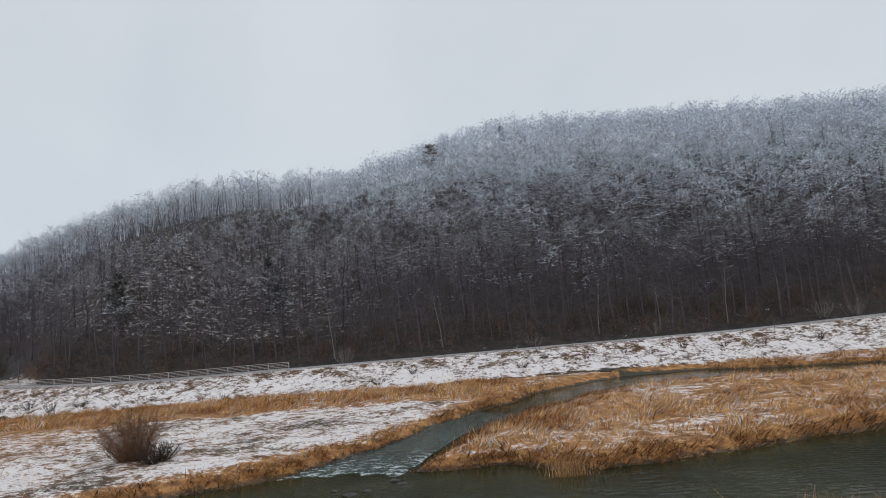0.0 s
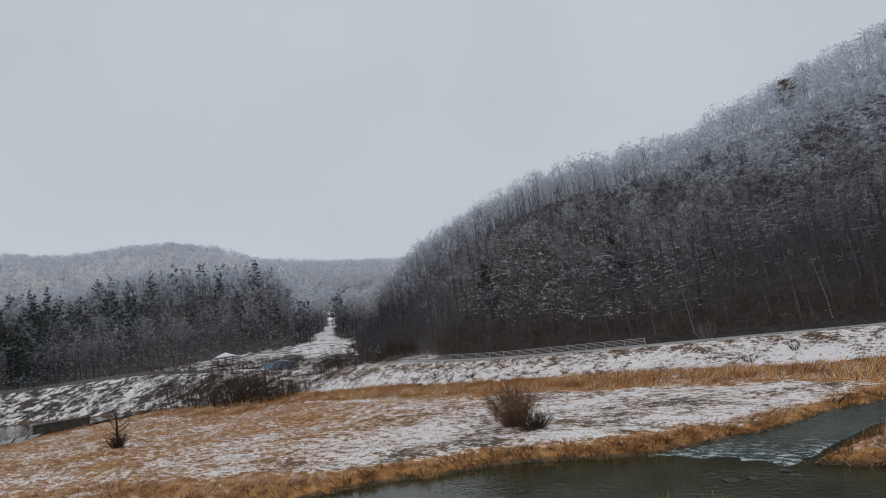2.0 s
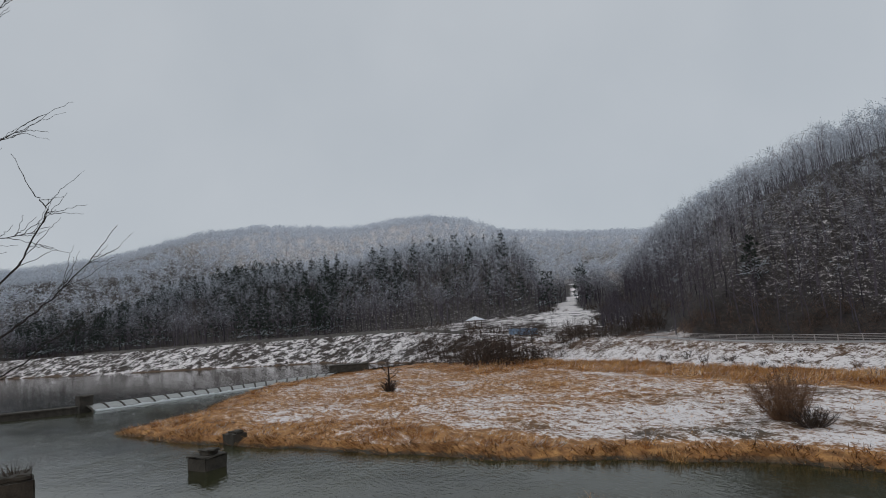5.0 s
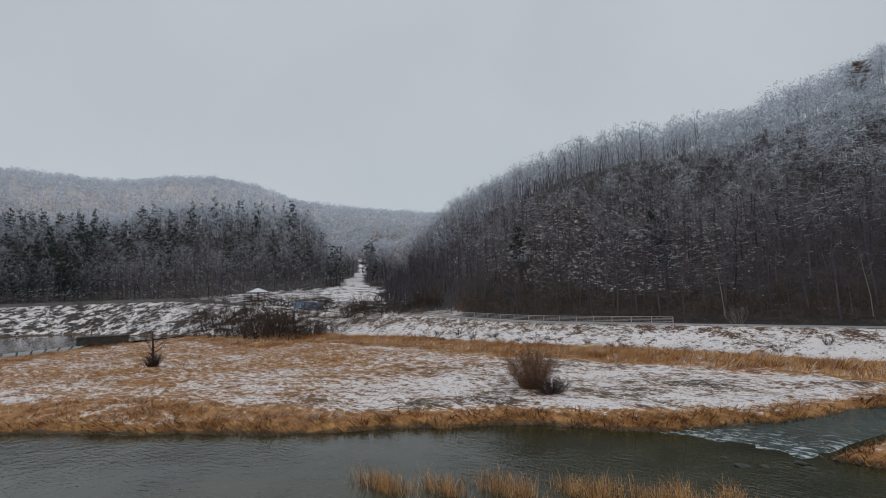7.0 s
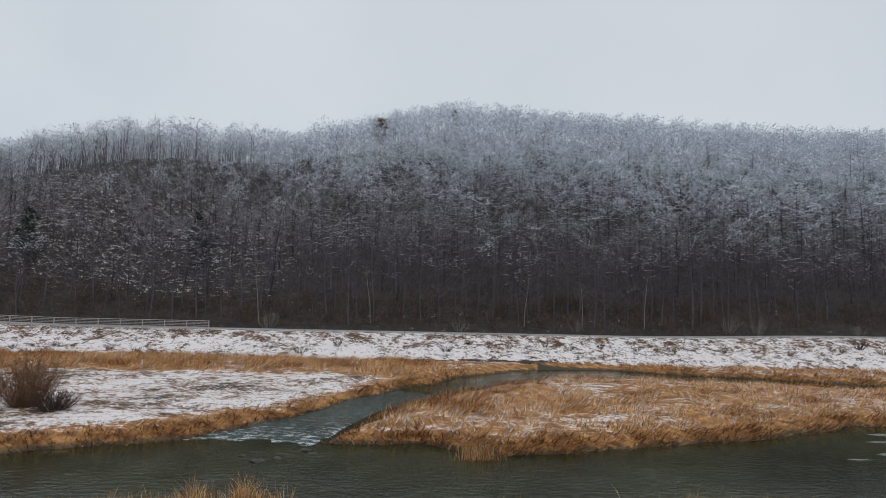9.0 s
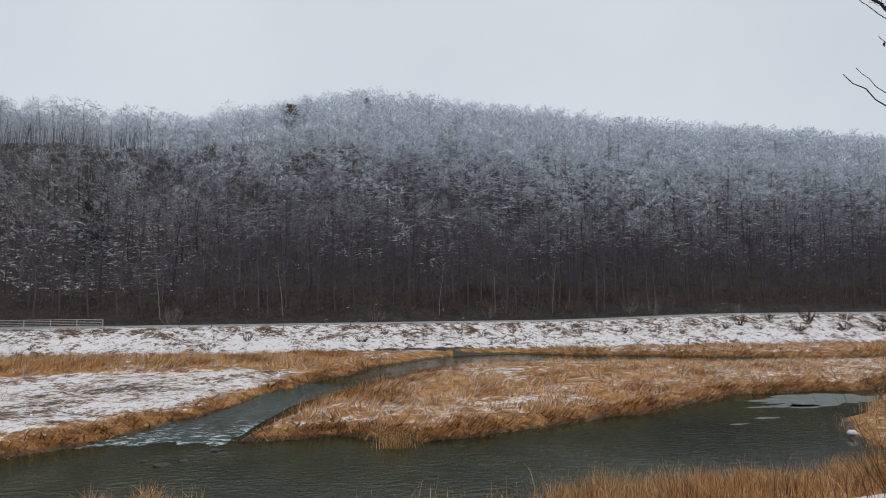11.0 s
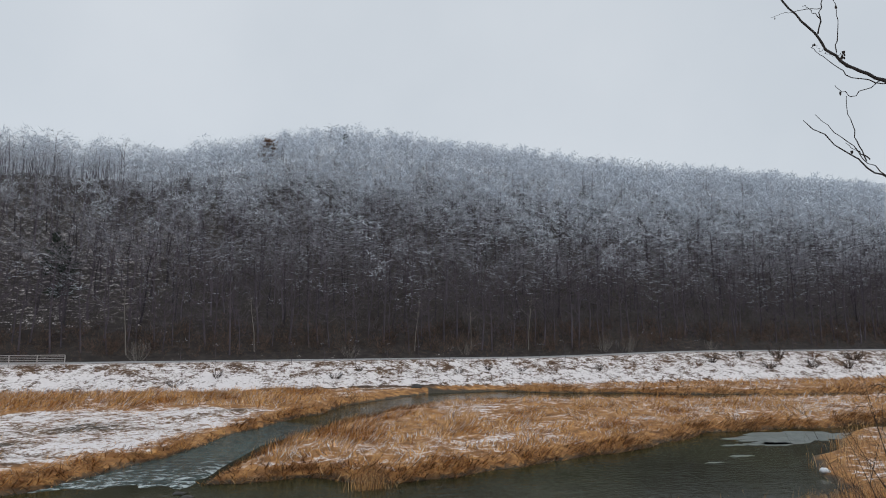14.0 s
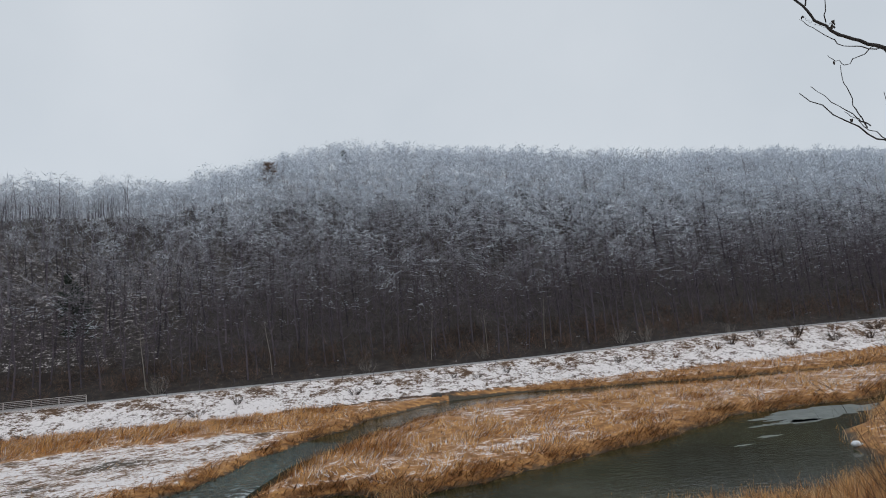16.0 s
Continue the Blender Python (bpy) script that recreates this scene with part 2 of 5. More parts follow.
def inside_by(x, y, ring):
    """Distance from the ring's outline, positive inside."""
    ring = np.asarray(ring, float)
    best = np.full(x.shape, 1e18)
    odd = np.zeros(x.shape, bool)
    for a, b in zip(ring, np.roll(ring, -1, axis=0)):
        e = b - a
        s = np.clip(((x - a[0]) * e[0] + (y - a[1]) * e[1]) / (e @ e), 0, 1)
        best = np.minimum(best, (x - a[0] - s * e[0]) ** 2 + (y - a[1] - s * e[1]) ** 2)
        if a[1] != b[1]:
            odd ^= ((a[1] > y) != (b[1] > y)) & (x < a[0] + (y - a[1]) * e[0] / e[1])
    return np.where(odd, 1, -1) * np.sqrt(best)


def smooth(a, lo, hi):
    s = np.clip((a - lo) / (hi - lo), 0, 1)
    return s * s * (3 - 2 * s)


# ---- the lie of the land ----
SPIT = [(-75, -7.5), (-67, -4), (-57, 3), (-49, 9), (-42, 14), (-35, 19.5), (-28, 26), (-24, 31), (-20, 32.6), (-16, 34.5), (-12, 38), (-10, 40.6), (-8, 46), (-4, 53), (-0.3, 56.5), (2, 61), (6, 65), (12, 68.6), (12, 90), (-140, 90), (-135, 45), (-126, 29), (-117, 14), (-104, 7), (-84, 1), (-78, -4.7)]
ISLAND = [(-7.2, 33.8), (-4.6, 33.3), (-0.9, 34.4), (1.7, 33.0), (4.2, 32.7), (7.5, 33.4), (13.5, 35.2), (20, 36.4), (25.7, 39), (30.5, 41.7), (36, 41.8), (41.5, 41), (50, 43), (56, 44), (140, 52), (140, 56), (55, 56.5), (40, 57.5), (30, 58.8), (21, 60.3), (12, 59), (6, 55), (2.0, 50.5), (-2.6, 44.3), (-5.9, 37.7)]
STRIP = [(13, 69.3), (21.5, 69), (26, 66.6), (35, 64.6), (45, 62), (56, 59.5), (140, 58), (140, 90), (12, 90)]
RIGHT_BANK = [(29, 29), (32, 32.5), (37, 35), (41, 39.5), (50, 41.5), (58, 42.5), (140, 50), (140, -60), (20, -60), (20, 10), (22, 20), (27, 25)]
NEAR_BANK = [(-90, -90), (-60, -40), (-45, -20), (-30, -4), (-20.5, 9.5), (-15.5, 15.8), (-7, 20.5), (2, 22.5), (12, 22), (20, 22.5), (27, 25), (40, 20), (60, -60), (60, -600), (-90, -600)]
FAR_SIDE = [(1500, 40), (300, 60), (90, 66), (20, 68.5), (-70, 67), (-105, 66), (-128, 52), (-150, 46), (-180, 38), (-227, -2), (-300, -64), (-900, -600), (-2500, -600), (-2500, 2500), (2500, 2500), (2500, 40)]
WOODS = [(700, 75), (90, 81.3), (-74, 81.5), (-92, 93), (-175, 152), (-330, 285), (-330, 900), (700, 900)]

RIDGE = [(-300, 34), (-204, 36), (-150, 44), (-114, 47.5), (-80, 45.5), (-64, 46), (-46, 53), (-26, 60.5), (-12, 69), (0, 76), (16, 75.5), (40, 69.5), (82, 61), (120, 56.5), (155, 55), (200, 52), (243, 47), (330, 34), (500, 20)]
NEAR_WOOD = [(-130, 5.5), (-103, 6.5), (-97, 7.6), (-92.7, 9.0), (-88.9, 8.7), (-83, 8.2), (-79, 7.5), (-75, 7.5), (-69.5, 8.4), (-63.7, 7.7), (-60, 7.6), (-57.9, 7.2), (-56.3, 5.0), (-55.2, 0.8), (-48, 0.8), (180, 1.0)]
FAR_HILL = [(-180, 5), (-115, 6), (-103, 7.2), (-97, 8.1), (-93, 9.0), (-89, 10.3), (-84, 11.1), (-78, 10.8), (-74, 10.4), (-70, 11.1), (-66.5, 11.3), (-63, 10.7), (-59.5, 9.6), (-53.7, 8.9), (-47, 8.1), (-30, 7), (180, 5)]


def along(table, v):
    a = np.array(table, float)
    return np.interp(v, a[:, 0], a[:, 1])


def on_track(x, y):
    """Whether a place lies on the snowy track and field of the side valley."""
    r, bearing = np.hypot(x, y), np.degrees(np.arctan2(x, y))
    middle = np.interp(r, [165, 190, 205, 222, 250, 290, 325, 400], [-53.0, -53.2, -53.5, -53.7, -53.6, -52.9, -52.5, -52.3]) + 0.6 * (fractal(x, y, 9, 151) - 0.5)
    half = np.interp(r, [165, 190, 205, 222, 250, 290, 325, 400], [2.6, 3.0, 2.2, 1.3, 1.0, 0.65, 0.5, 0.4]) * (0.7 + 0.6 * fractal(x, y, 14, 153))
    return (np.abs(bearing - middle) < half) & (r > 165) & (r < 410)


def dyke_top(x):
    """Height of the dyke's crown along the river."""
    return 3.4 + 0.7 * smooth(x, 25, 60) + 1.3 * smooth(-x, 48, 95) + 4.1 * smooth(-x, 105, 175)


def land(x, y):
    """Height of the ground and its cover (snow, straw, litter) for arrays of places."""
    x, y = np.asarray(x, float), np.asarray(y, float)
    r = np.hypot(x, y)
    bearing = np.degrees(np.arctan2(x, y))
    wob = (fractal(x, y, 5, 1) - 0.5) * 2.4
    spit, isle, strip, right = (inside_by(x, y, p) + wob * k for p, k in ((SPIT, 1), (ISLAND, 0.8), (STRIP, 0.8), (RIGHT_BANK, 1)))
    near = inside_by(x, y, NEAR_BANK) + wob
    far = inside_by(x, y, FAR_SIDE) + wob * 0.5
    woods = inside_by(x, y, WOODS)
    bumps = (fractal(x, y, 1.3, 13, 2) - 0.5) * 0.28 + (fractal(x, y, 2.5, 11) - 0.5) * 0.5 + (fractal(x, y, 12, 15) - 0.5) * 0.7

    low = np.maximum(np.maximum(spit, isle), np.maximum(strip, right))
    h = np.clip(low * 0.4, -1.2, 0.45) + smooth(low, 0.3, 4) * (0.35 + bumps)
    h = np.where((x < -100) & (low < 0) & (far < 0), np.minimum(h, -0.4), h)
    nb = np.clip(near * 0.4, -1.2, 0.5) + np.clip(near - 2, 0, 19) * 0.38 + smooth(near, 0, 3) * bumps * 0.6
    h = np.where(near > -3, np.maximum(h, nb), h)

    # the far dyke, its road, and the higher bank upstream
    left = smooth(-x, 75, 150)
    top = dyke_top(x)
    width = 8.0 + 11 * left
    dyke = -0.2 + (top + 0.2) * np.clip(far / width, 0, 1) + smooth(far, 0, 2) * smooth(-far, -width, -width + 2) * bumps * (0.5 + 1.6 * left)
    back = np.clip(far - width - 6, 0, 400)
    valley = top + 0.055 * back
    # the wooded hill across the river
    d = np.clip(woods, 0, None)
    steep = smooth(-x, 40, 80)
    rise = 0.545 * d + steep * 0.58 * np.minimum(d, 26)
    cap = along(RIDGE, x) + (fractal(x, y, 40, 21) - 0.5) * 7
    k = 9.0
    hill = top + 0.3 + np.where(d > 0, -k * np.log(np.exp(-np.clip(rise, 0, 300) / k) + np.exp(-cap / k)) + k * np.log(1 + np.exp(-cap / k)), 0)
    hill += smooth(d, 0, 8) * (fractal(x, y, 9, 31) - 0.5) * 2.5
    # the wooded spur upstream and the far hills
    wood = 9.2 + 340 * np.tan(np.radians(along(NEAR_WOOD, bearing))) - 12
    spur = valley + np.clip(wood - valley, 0, None) * smooth(far, 22, 140) * smooth(r, 190, 262) - 10 * smooth(r, 350, 430) * smooth(-bearing, 55, 62)
    crest = 9.2 + 760 * np.tan(np.radians(along(FAR_HILL, bearing))) - 7
    beyond = np.clip(valley, 0, 24) + np.clip(crest - np.clip(valley, 0, 24), 0, None) * smooth(r, 330, 790) + (fractal(x, y, 110, 41) - 0.5) * 22 * smooth(r, 380, 500)
    up = np.where(r < 430, np.maximum(spur, beyond * smooth(r, 330, 420)), np.maximum(beyond, spur * (1 - smooth(r, 430, 520))))
    # the side valley climbs between them
    gully = 9.2 + r * np.tan(np.radians(np.interp(r, [185, 215, 300, 400, 440], [0.2, 0.8, 1.9, 3.4, 3.6])))
    up = up + np.clip(gully - up, 0, None) * smooth(-np.abs(bearing + 52.5), -5.5, -3.0) * smooth(r, 190, 215)
    behind = np.where((bearing < 60) & (bearing > -130), np.where(r > 205, up, valley), valley)
    hf = np.where(woods > 0, hill, np.where(far > width + 6, behind, dyke))
    h = np.where(far > 0, np.maximum(hf, np.where(low > 0, np.minimum(h, 0.6), -2)), h)

    # cover
    mottle = 0.5 * fractal(x, y, 7, 51) + 0.5 * fractal(x * 0.6, y, 1.6, 55)
    shore = np.where(spit > isle, spit, isle)
    band = smooth(y, 54, 58) * smooth(-x, -8, 2) + smooth(-x, 70, 90) * smooth(y, 38, 48)
    reach = 2.8 + 6.2 * smooth(-x, 28, 50)
    rim = smooth(-shore / reach, -1.15, -0.6)
    inner = 0.2 + 0.3 * smooth(-x, 30, 60)
    straw = np.clip(np.where(spit > 0, np.maximum(np.maximum(rim, np.clip(band, 0, 1)), inner), 0.9) * 0.95 + 0.7 * (mottle - 0.5), 0, 1)
    straw = np.where(low < 0.3, 0.0, np.where(low < 0.6, 0.14, straw))
    snow = np.where(spit > 0, 0.63 - 0.30 * straw, 0.40 + 0.06 * smooth(-isle, -10, -3) * smooth(isle, 2, 4))
    snow = np.where(low < 1.0, 0.05, snow + 0.75 * (mottle - 0.5))
    snow = np.where(near > 0, 0.28 * smooth(near, 2, 8) + 0.3 * smooth(near, 16, 22), snow)
    straw = np.where(near > 0, 0.7, straw)
    litter = np.zeros_like(x)
    on_dyke = (far > 0.5) & (h > 0.65)
    near_by = 1 - smooth(r, 95, 150)
    grain = (fractal(x * 0.7, y, 0.9, 57, 2) - 0.5) * near_by
    snow = np.where(on_dyke, 0.64 - 0.05 * left - 0.08 * (1 - near_by) + 0.3 * grain + 0.16 * near_by * (mottle - 0.5) + 0.3 * (1 - near_by) * (fractal(x, y, 11, 141, 3) - 0.5) - 0.10 * smooth(far, 4, 7) * (1 - left), snow)
    straw = np.where(on_dyke, 0.25, straw)
    litter = np.where(on_dyke, 0.6 + 0.36 * left, litter)
    stony = on_dyke & (far < 2.1) & (x > -85) & (x < 30)
    snow = np.where(stony, 0.36 + 0.5 * (mottle - 0.5), snow)
    litter = np.where(stony, 0.9, litter)
    verge = (far > width + 3.2) & (woods < 1.5) & (x > -75)
    snow = np.where(verge, 0.26, snow)
    litter = np.where(verge, 1.0, litter)
    forest = (woods > 0.5) | ((r > 205) & (far > 25))
    # snow on the woods' floor; the gain with distance and height paints in haze
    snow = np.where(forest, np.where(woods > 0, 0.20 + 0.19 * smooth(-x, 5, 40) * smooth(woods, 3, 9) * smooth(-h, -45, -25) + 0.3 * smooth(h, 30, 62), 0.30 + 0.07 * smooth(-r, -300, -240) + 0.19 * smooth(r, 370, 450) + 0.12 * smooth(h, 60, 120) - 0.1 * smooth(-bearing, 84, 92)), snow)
    litter = np.where(forest, 1.0, litter)
    foot = (bearing > -51.0) & (bearing < -40) & (woods < 0.6) & (far > width + 6) & (r > 122) & (r < 232) & (x < -80)
    snow = np.where(foot, 0.36, snow)
    litter = np.where(foot, 1.0, litter)
    snow = np.where(on_track(x, y) & (woods < 0), 0.72 + 0.5 * (fractal(x, y, 8, 155) - 0.5), snow)
    snow = np.where((near > 20), 0.75, snow)
    snow = np.where(near > 0, snow + 0.6 * np.exp(-((x - 17) ** 2 + (y - 16.5) ** 2) / 7), snow)
    rough = np.where(on_dyke & ~forest, 1 - near_by, 0.0)
    return h, snow, straw, litter, rough


def make_ground():
    az = np.concatenate([np.arange(-116, 66, 0.48), np.arange(66, 244, 2.0)])
    ring = [0.0, 0.6]
    while ring[-1] < 4800:
        q = ring[-1]
        ring.append(q + (0.9 if q < 18 else 0.5 if q < 60 else 0.27 if q < 72 else 0.5 if q < 84 else 0.5 + (q - 84) * 0.013 if q < 330 else 3.7 + (q - 330) * 0.05))
    ring = np.array(ring)
    a, q = np.meshgrid(np.radians(az), ring)
    x, y = q * np.sin(a) + 0.31, q * np.cos(a) - 0.43
    h, snow, straw, litter, rough = land(x.ravel(), y.ravel())
    v = np.column_stack([x.ravel(), y.ravel(), h])
    n, m = len(az), len(ring)
    i, j = np.meshgrid(np.arange(n), np.arange(m - 1))
    k = (i + 1) % n
    f = np.column_stack([(j * n + i).ravel(), (j * n + k).ravel(), ((j + 1) * n + k).ravel(), ((j + 1) * n + i).ravel()])[:, ::-1]
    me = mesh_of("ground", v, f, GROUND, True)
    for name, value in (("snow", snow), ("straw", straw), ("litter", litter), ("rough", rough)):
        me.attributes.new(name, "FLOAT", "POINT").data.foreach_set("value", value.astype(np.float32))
    return tagged(new("ground", me), "snow-dusted river land with straw, leaf litter and wooded hills paled for haze", "ground", kind="structure")


make_ground()


def sheet(name, ring, z, mat, label, step=0):
    bm = bmesh.new()
    bm.faces.new([bm.verts.new((x, y, z)) for x, y in ring])
    return tagged(new(name, from_bm(name, bm, mat)), label, "water", kind="structure")


sheet("water_river", [(-112, -120), (110, -120), (110, 90), (-124, 90), (-128, 29), (-114, -1), (-107, -16)], 0.0, RIVER, "dark green river water with small ripples")
sheet("water_pond", [(-115, -17), (-132, 31), (-140, 60), (-420, 60), (-420, -320), (-100, -320), (-104, -60)], 0.62, POND, "still grey water held above the weir")


# ---- woods ----
def tube(path, radii, sides=3):
    """Vertices and triangles of a tapered tube along a path."""
    path, radii = np.asarray(path, float), np.asarray(radii, float)
    n = len(path)
    way = np.gradient(path, axis=0)
    way /= np.linalg.norm(way, axis=1)[:, None] + 1e-9
    ref = np.where(np.abs(way[:, 2:3]) > 0.9, np.array([[1.0, 0, 0]]), np.array([[0, 0, 1.0]]))
    u = np.cross(way, ref)
    u /= np.linalg.norm(u, axis=1)[:, None] + 1e-9
    w = np.cross(way, u)
    ang = np.arange(sides) * 2 * np.pi / sides
    v = path[:, None] + radii[:, None, None] * (np.cos(ang)[None, :, None] * u[:, None] + np.sin(ang)[None, :, None] * w[:, None])
    v = v.reshape(-1, 3)
    f = []
    for a in range(n - 1):
        for b in range(sides):
            c = (b + 1) % sides
            p, q, s, t = a * sides + b, a * sides + c, (a + 1) * sides + c, (a + 1) * sides + b
            f += [(p, q, s), (p, s, t)]
    return v, np.array(f)


def slivers(base, tip, width, gen):
    """One thin triangle for each base and tip."""
    n = len(base)
    way = tip - base
    side = np.cross(way, gen.normal(size=(n, 3)))
    side /= np.linalg.norm(side, axis=1)[:, None] + 1e-9
    w = np.broadcast_to(np.asarray(width), (n,))[:, None] * 0.5
    v = np.stack([base - side * w, base + side * w, tip], 1).reshape(-1, 3)
    return v, np.arange(3 * n).reshape(n, 3)


def merge(pieces):
    vs, fs, n = [], [], 0
    for v, f in pieces:
        vs.append(v)
        fs.append(f + n)
        n += len(v)
    return np.concatenate(vs), np.concatenate(fs)


def bare_tree(seed, height, limbs=9, twigs=120, spread=0.22, start=0.36, twig_width=0.04, sides=4, split=False, rime_width=2.0, rime_count=1, rime_rise=0.8, girth=1.0, rise=(0.3, 0.95), limb=1.4, reach=0.48):
    """A leafless tree with a rounded crown: its wood, and the rime that lies along its twigs."""
    gen = np.random.default_rng(seed)
    lean = gen.normal(0, 0.045, 2)
    hs = np.linspace(0, 1, 4)
    sway = np.cumsum(gen.normal(0, 0.018, (4, 2)), axis=0) * height
    trunk = np.column_stack([lean[0] * hs * height + sway[:, 0], lean[1] * hs * height + sway[:, 1], hs * height * 0.9])
    trunk[0, 2] = -0.7
    r0 = height * girth * (0.0105 if split else 0.0085)
    pieces = [tube(trunk, r0 * np.array([1.25, 0.9, 0.6, 0.15]), sides)]
    lb, lt = [], []
    tb, tt = [], []
    for k in range(limbs):
        s = start + (0.92 - start) * (k + gen.random()) / limbs
        p0 = np.array([np.interp(s * 0.9, hs * 0.9, trunk[:, c]) for c in range(3)])
        ang = k * 2.4 + gen.random()
        long = height * spread * np.sqrt(max(0.15, 1 - ((s - 0.55) / 0.52) ** 2)) * gen.uniform(0.8, 1.25)
        out = np.array([np.cos(ang), np.sin(ang), 0.0])
        p2 = p0 + out * long + np.array([0, 0, long * gen.uniform(*rise)])
        mid = (p0 + p2) / 2 + np.array([0, 0, -0.1 * long])
        if split:
            pieces.append(tube([p0, mid, p2], r0 * (1.1 - s) * np.array([0.6, 0.4, 0.1]), 3))
        else:
            lb.append(p0)
            lt.append(p2)
        m = max(1, twigs // limbs)
        q = gen.random((m, 1)) ** 0.6
        on = p0 + (p2 - p0) * q
        dirs = gen.normal(0, 0.7, (m, 3)) * [1, 1, 0.55] + out * 0.4 + np.array([0, 0, 0.38])
        dirs /= np.linalg.norm(dirs, axis=1)[:, None]
        tb.append(on)
        tt.append(on + dirs * gen.uniform(0.35, 1.0, (m, 1)) * long * reach)
    tb, tt = np.concatenate(tb), np.concatenate(tt)
    # highest twigs take rime first, which also makes the crown look lit from above
    mixed = np.argsort(-(tb + tt)[:, 2] + gen.normal(0, height * 0.09, len(tb)))
    tb, tt = tb[mixed], tt[mixed]
    fine = slivers(tb, tt, twig_width, gen)
    if lb:
        pieces.append(slivers(np.array(lb), np.array(lt), r0 * limb, gen))
    again = np.repeat(np.arange(len(tb)), rime_count)
    part_way = gen.uniform(0, 0.35, (len(again), 1))
    rb = tb[again] + (tt - tb)[again] * part_way + gen.normal(0, 0.12, (len(again), 3))
    rime = slivers(rb + np.array([0, 0, 0.04]), rb + (tt - tb)[again] * [1, 1, rime_rise] * gen.uniform(0.45, 1.0, (len(again), 1)) + gen.normal(0, 0.15, rb.shape) * [1, 1, rime_rise], twig_width * rime_width, gen)
    if lb:
        la, lz = np.array(lb), np.array(lt)
        la, lz = la[::2], lz[::2]
        lies = slivers(la + (lz - la) * [0.2, 0.2, 0.25], la + (lz - la) * [0.95, 0.95, 0.42] + gen.normal(0, 0.2, la.shape), 0.055, gen)
        rime = merge([lies, rime])
    if split:
        return merge(pieces), fine, rime
    return merge(pieces + [fine]), rime


def pine(seed, height, layers=9, per=7, fine=9, start=0.32, reach_of=None, leaf=0.028):
    """A conifer: trunk, and uneven needle-clad boughs that droop low down and rise near the top."""
    gen = np.random.default_rng(seed)
    trunk = tube([(0, 0, -0.5), (gen.normal(0, 0.2), gen.normal(0, 0.2), height * 0.5), (0, 0.1, height * 0.99)], [height * 0.014, height * 0.009, 0.02], 4)
    bb, bt = [], []
    for k in range(layers):
        for b in range(per):
            s = min(0.99, start + (0.98 - start) * (k + gen.uniform(-0.4, 0.4)) / (layers - 1))
            reach = height * (0.24 * (1.06 - s) ** 0.7 if reach_of is None else reach_of(s)) * gen.uniform(0.5, 1.25)
            ang = gen.random() * 2 * np.pi
            out = np.array([np.cos(ang), np.sin(ang), -0.22 + 0.6 * s + gen.normal(0, 0.12)])
            q = gen.random((fine, 1)) ** 0.7
            on = np.array([0, 0, s * height]) + out * reach * q
            bb.append(on)
            bt.append(on + (out * 0.45 + gen.normal(0, 0.42, (fine, 3)) + [0, 0, 0.12]) * min(reach, height * 0.17) * 0.6)
    bb, bt = np.concatenate(bb), np.concatenate(bt)
    needles = slivers(bb, bt, height * leaf, gen)
    rime = slivers(bb + [0, 0, 0.14], bt + [0, 0, 0.12], height * 0.012, gen)
    return trunk, needles, rime


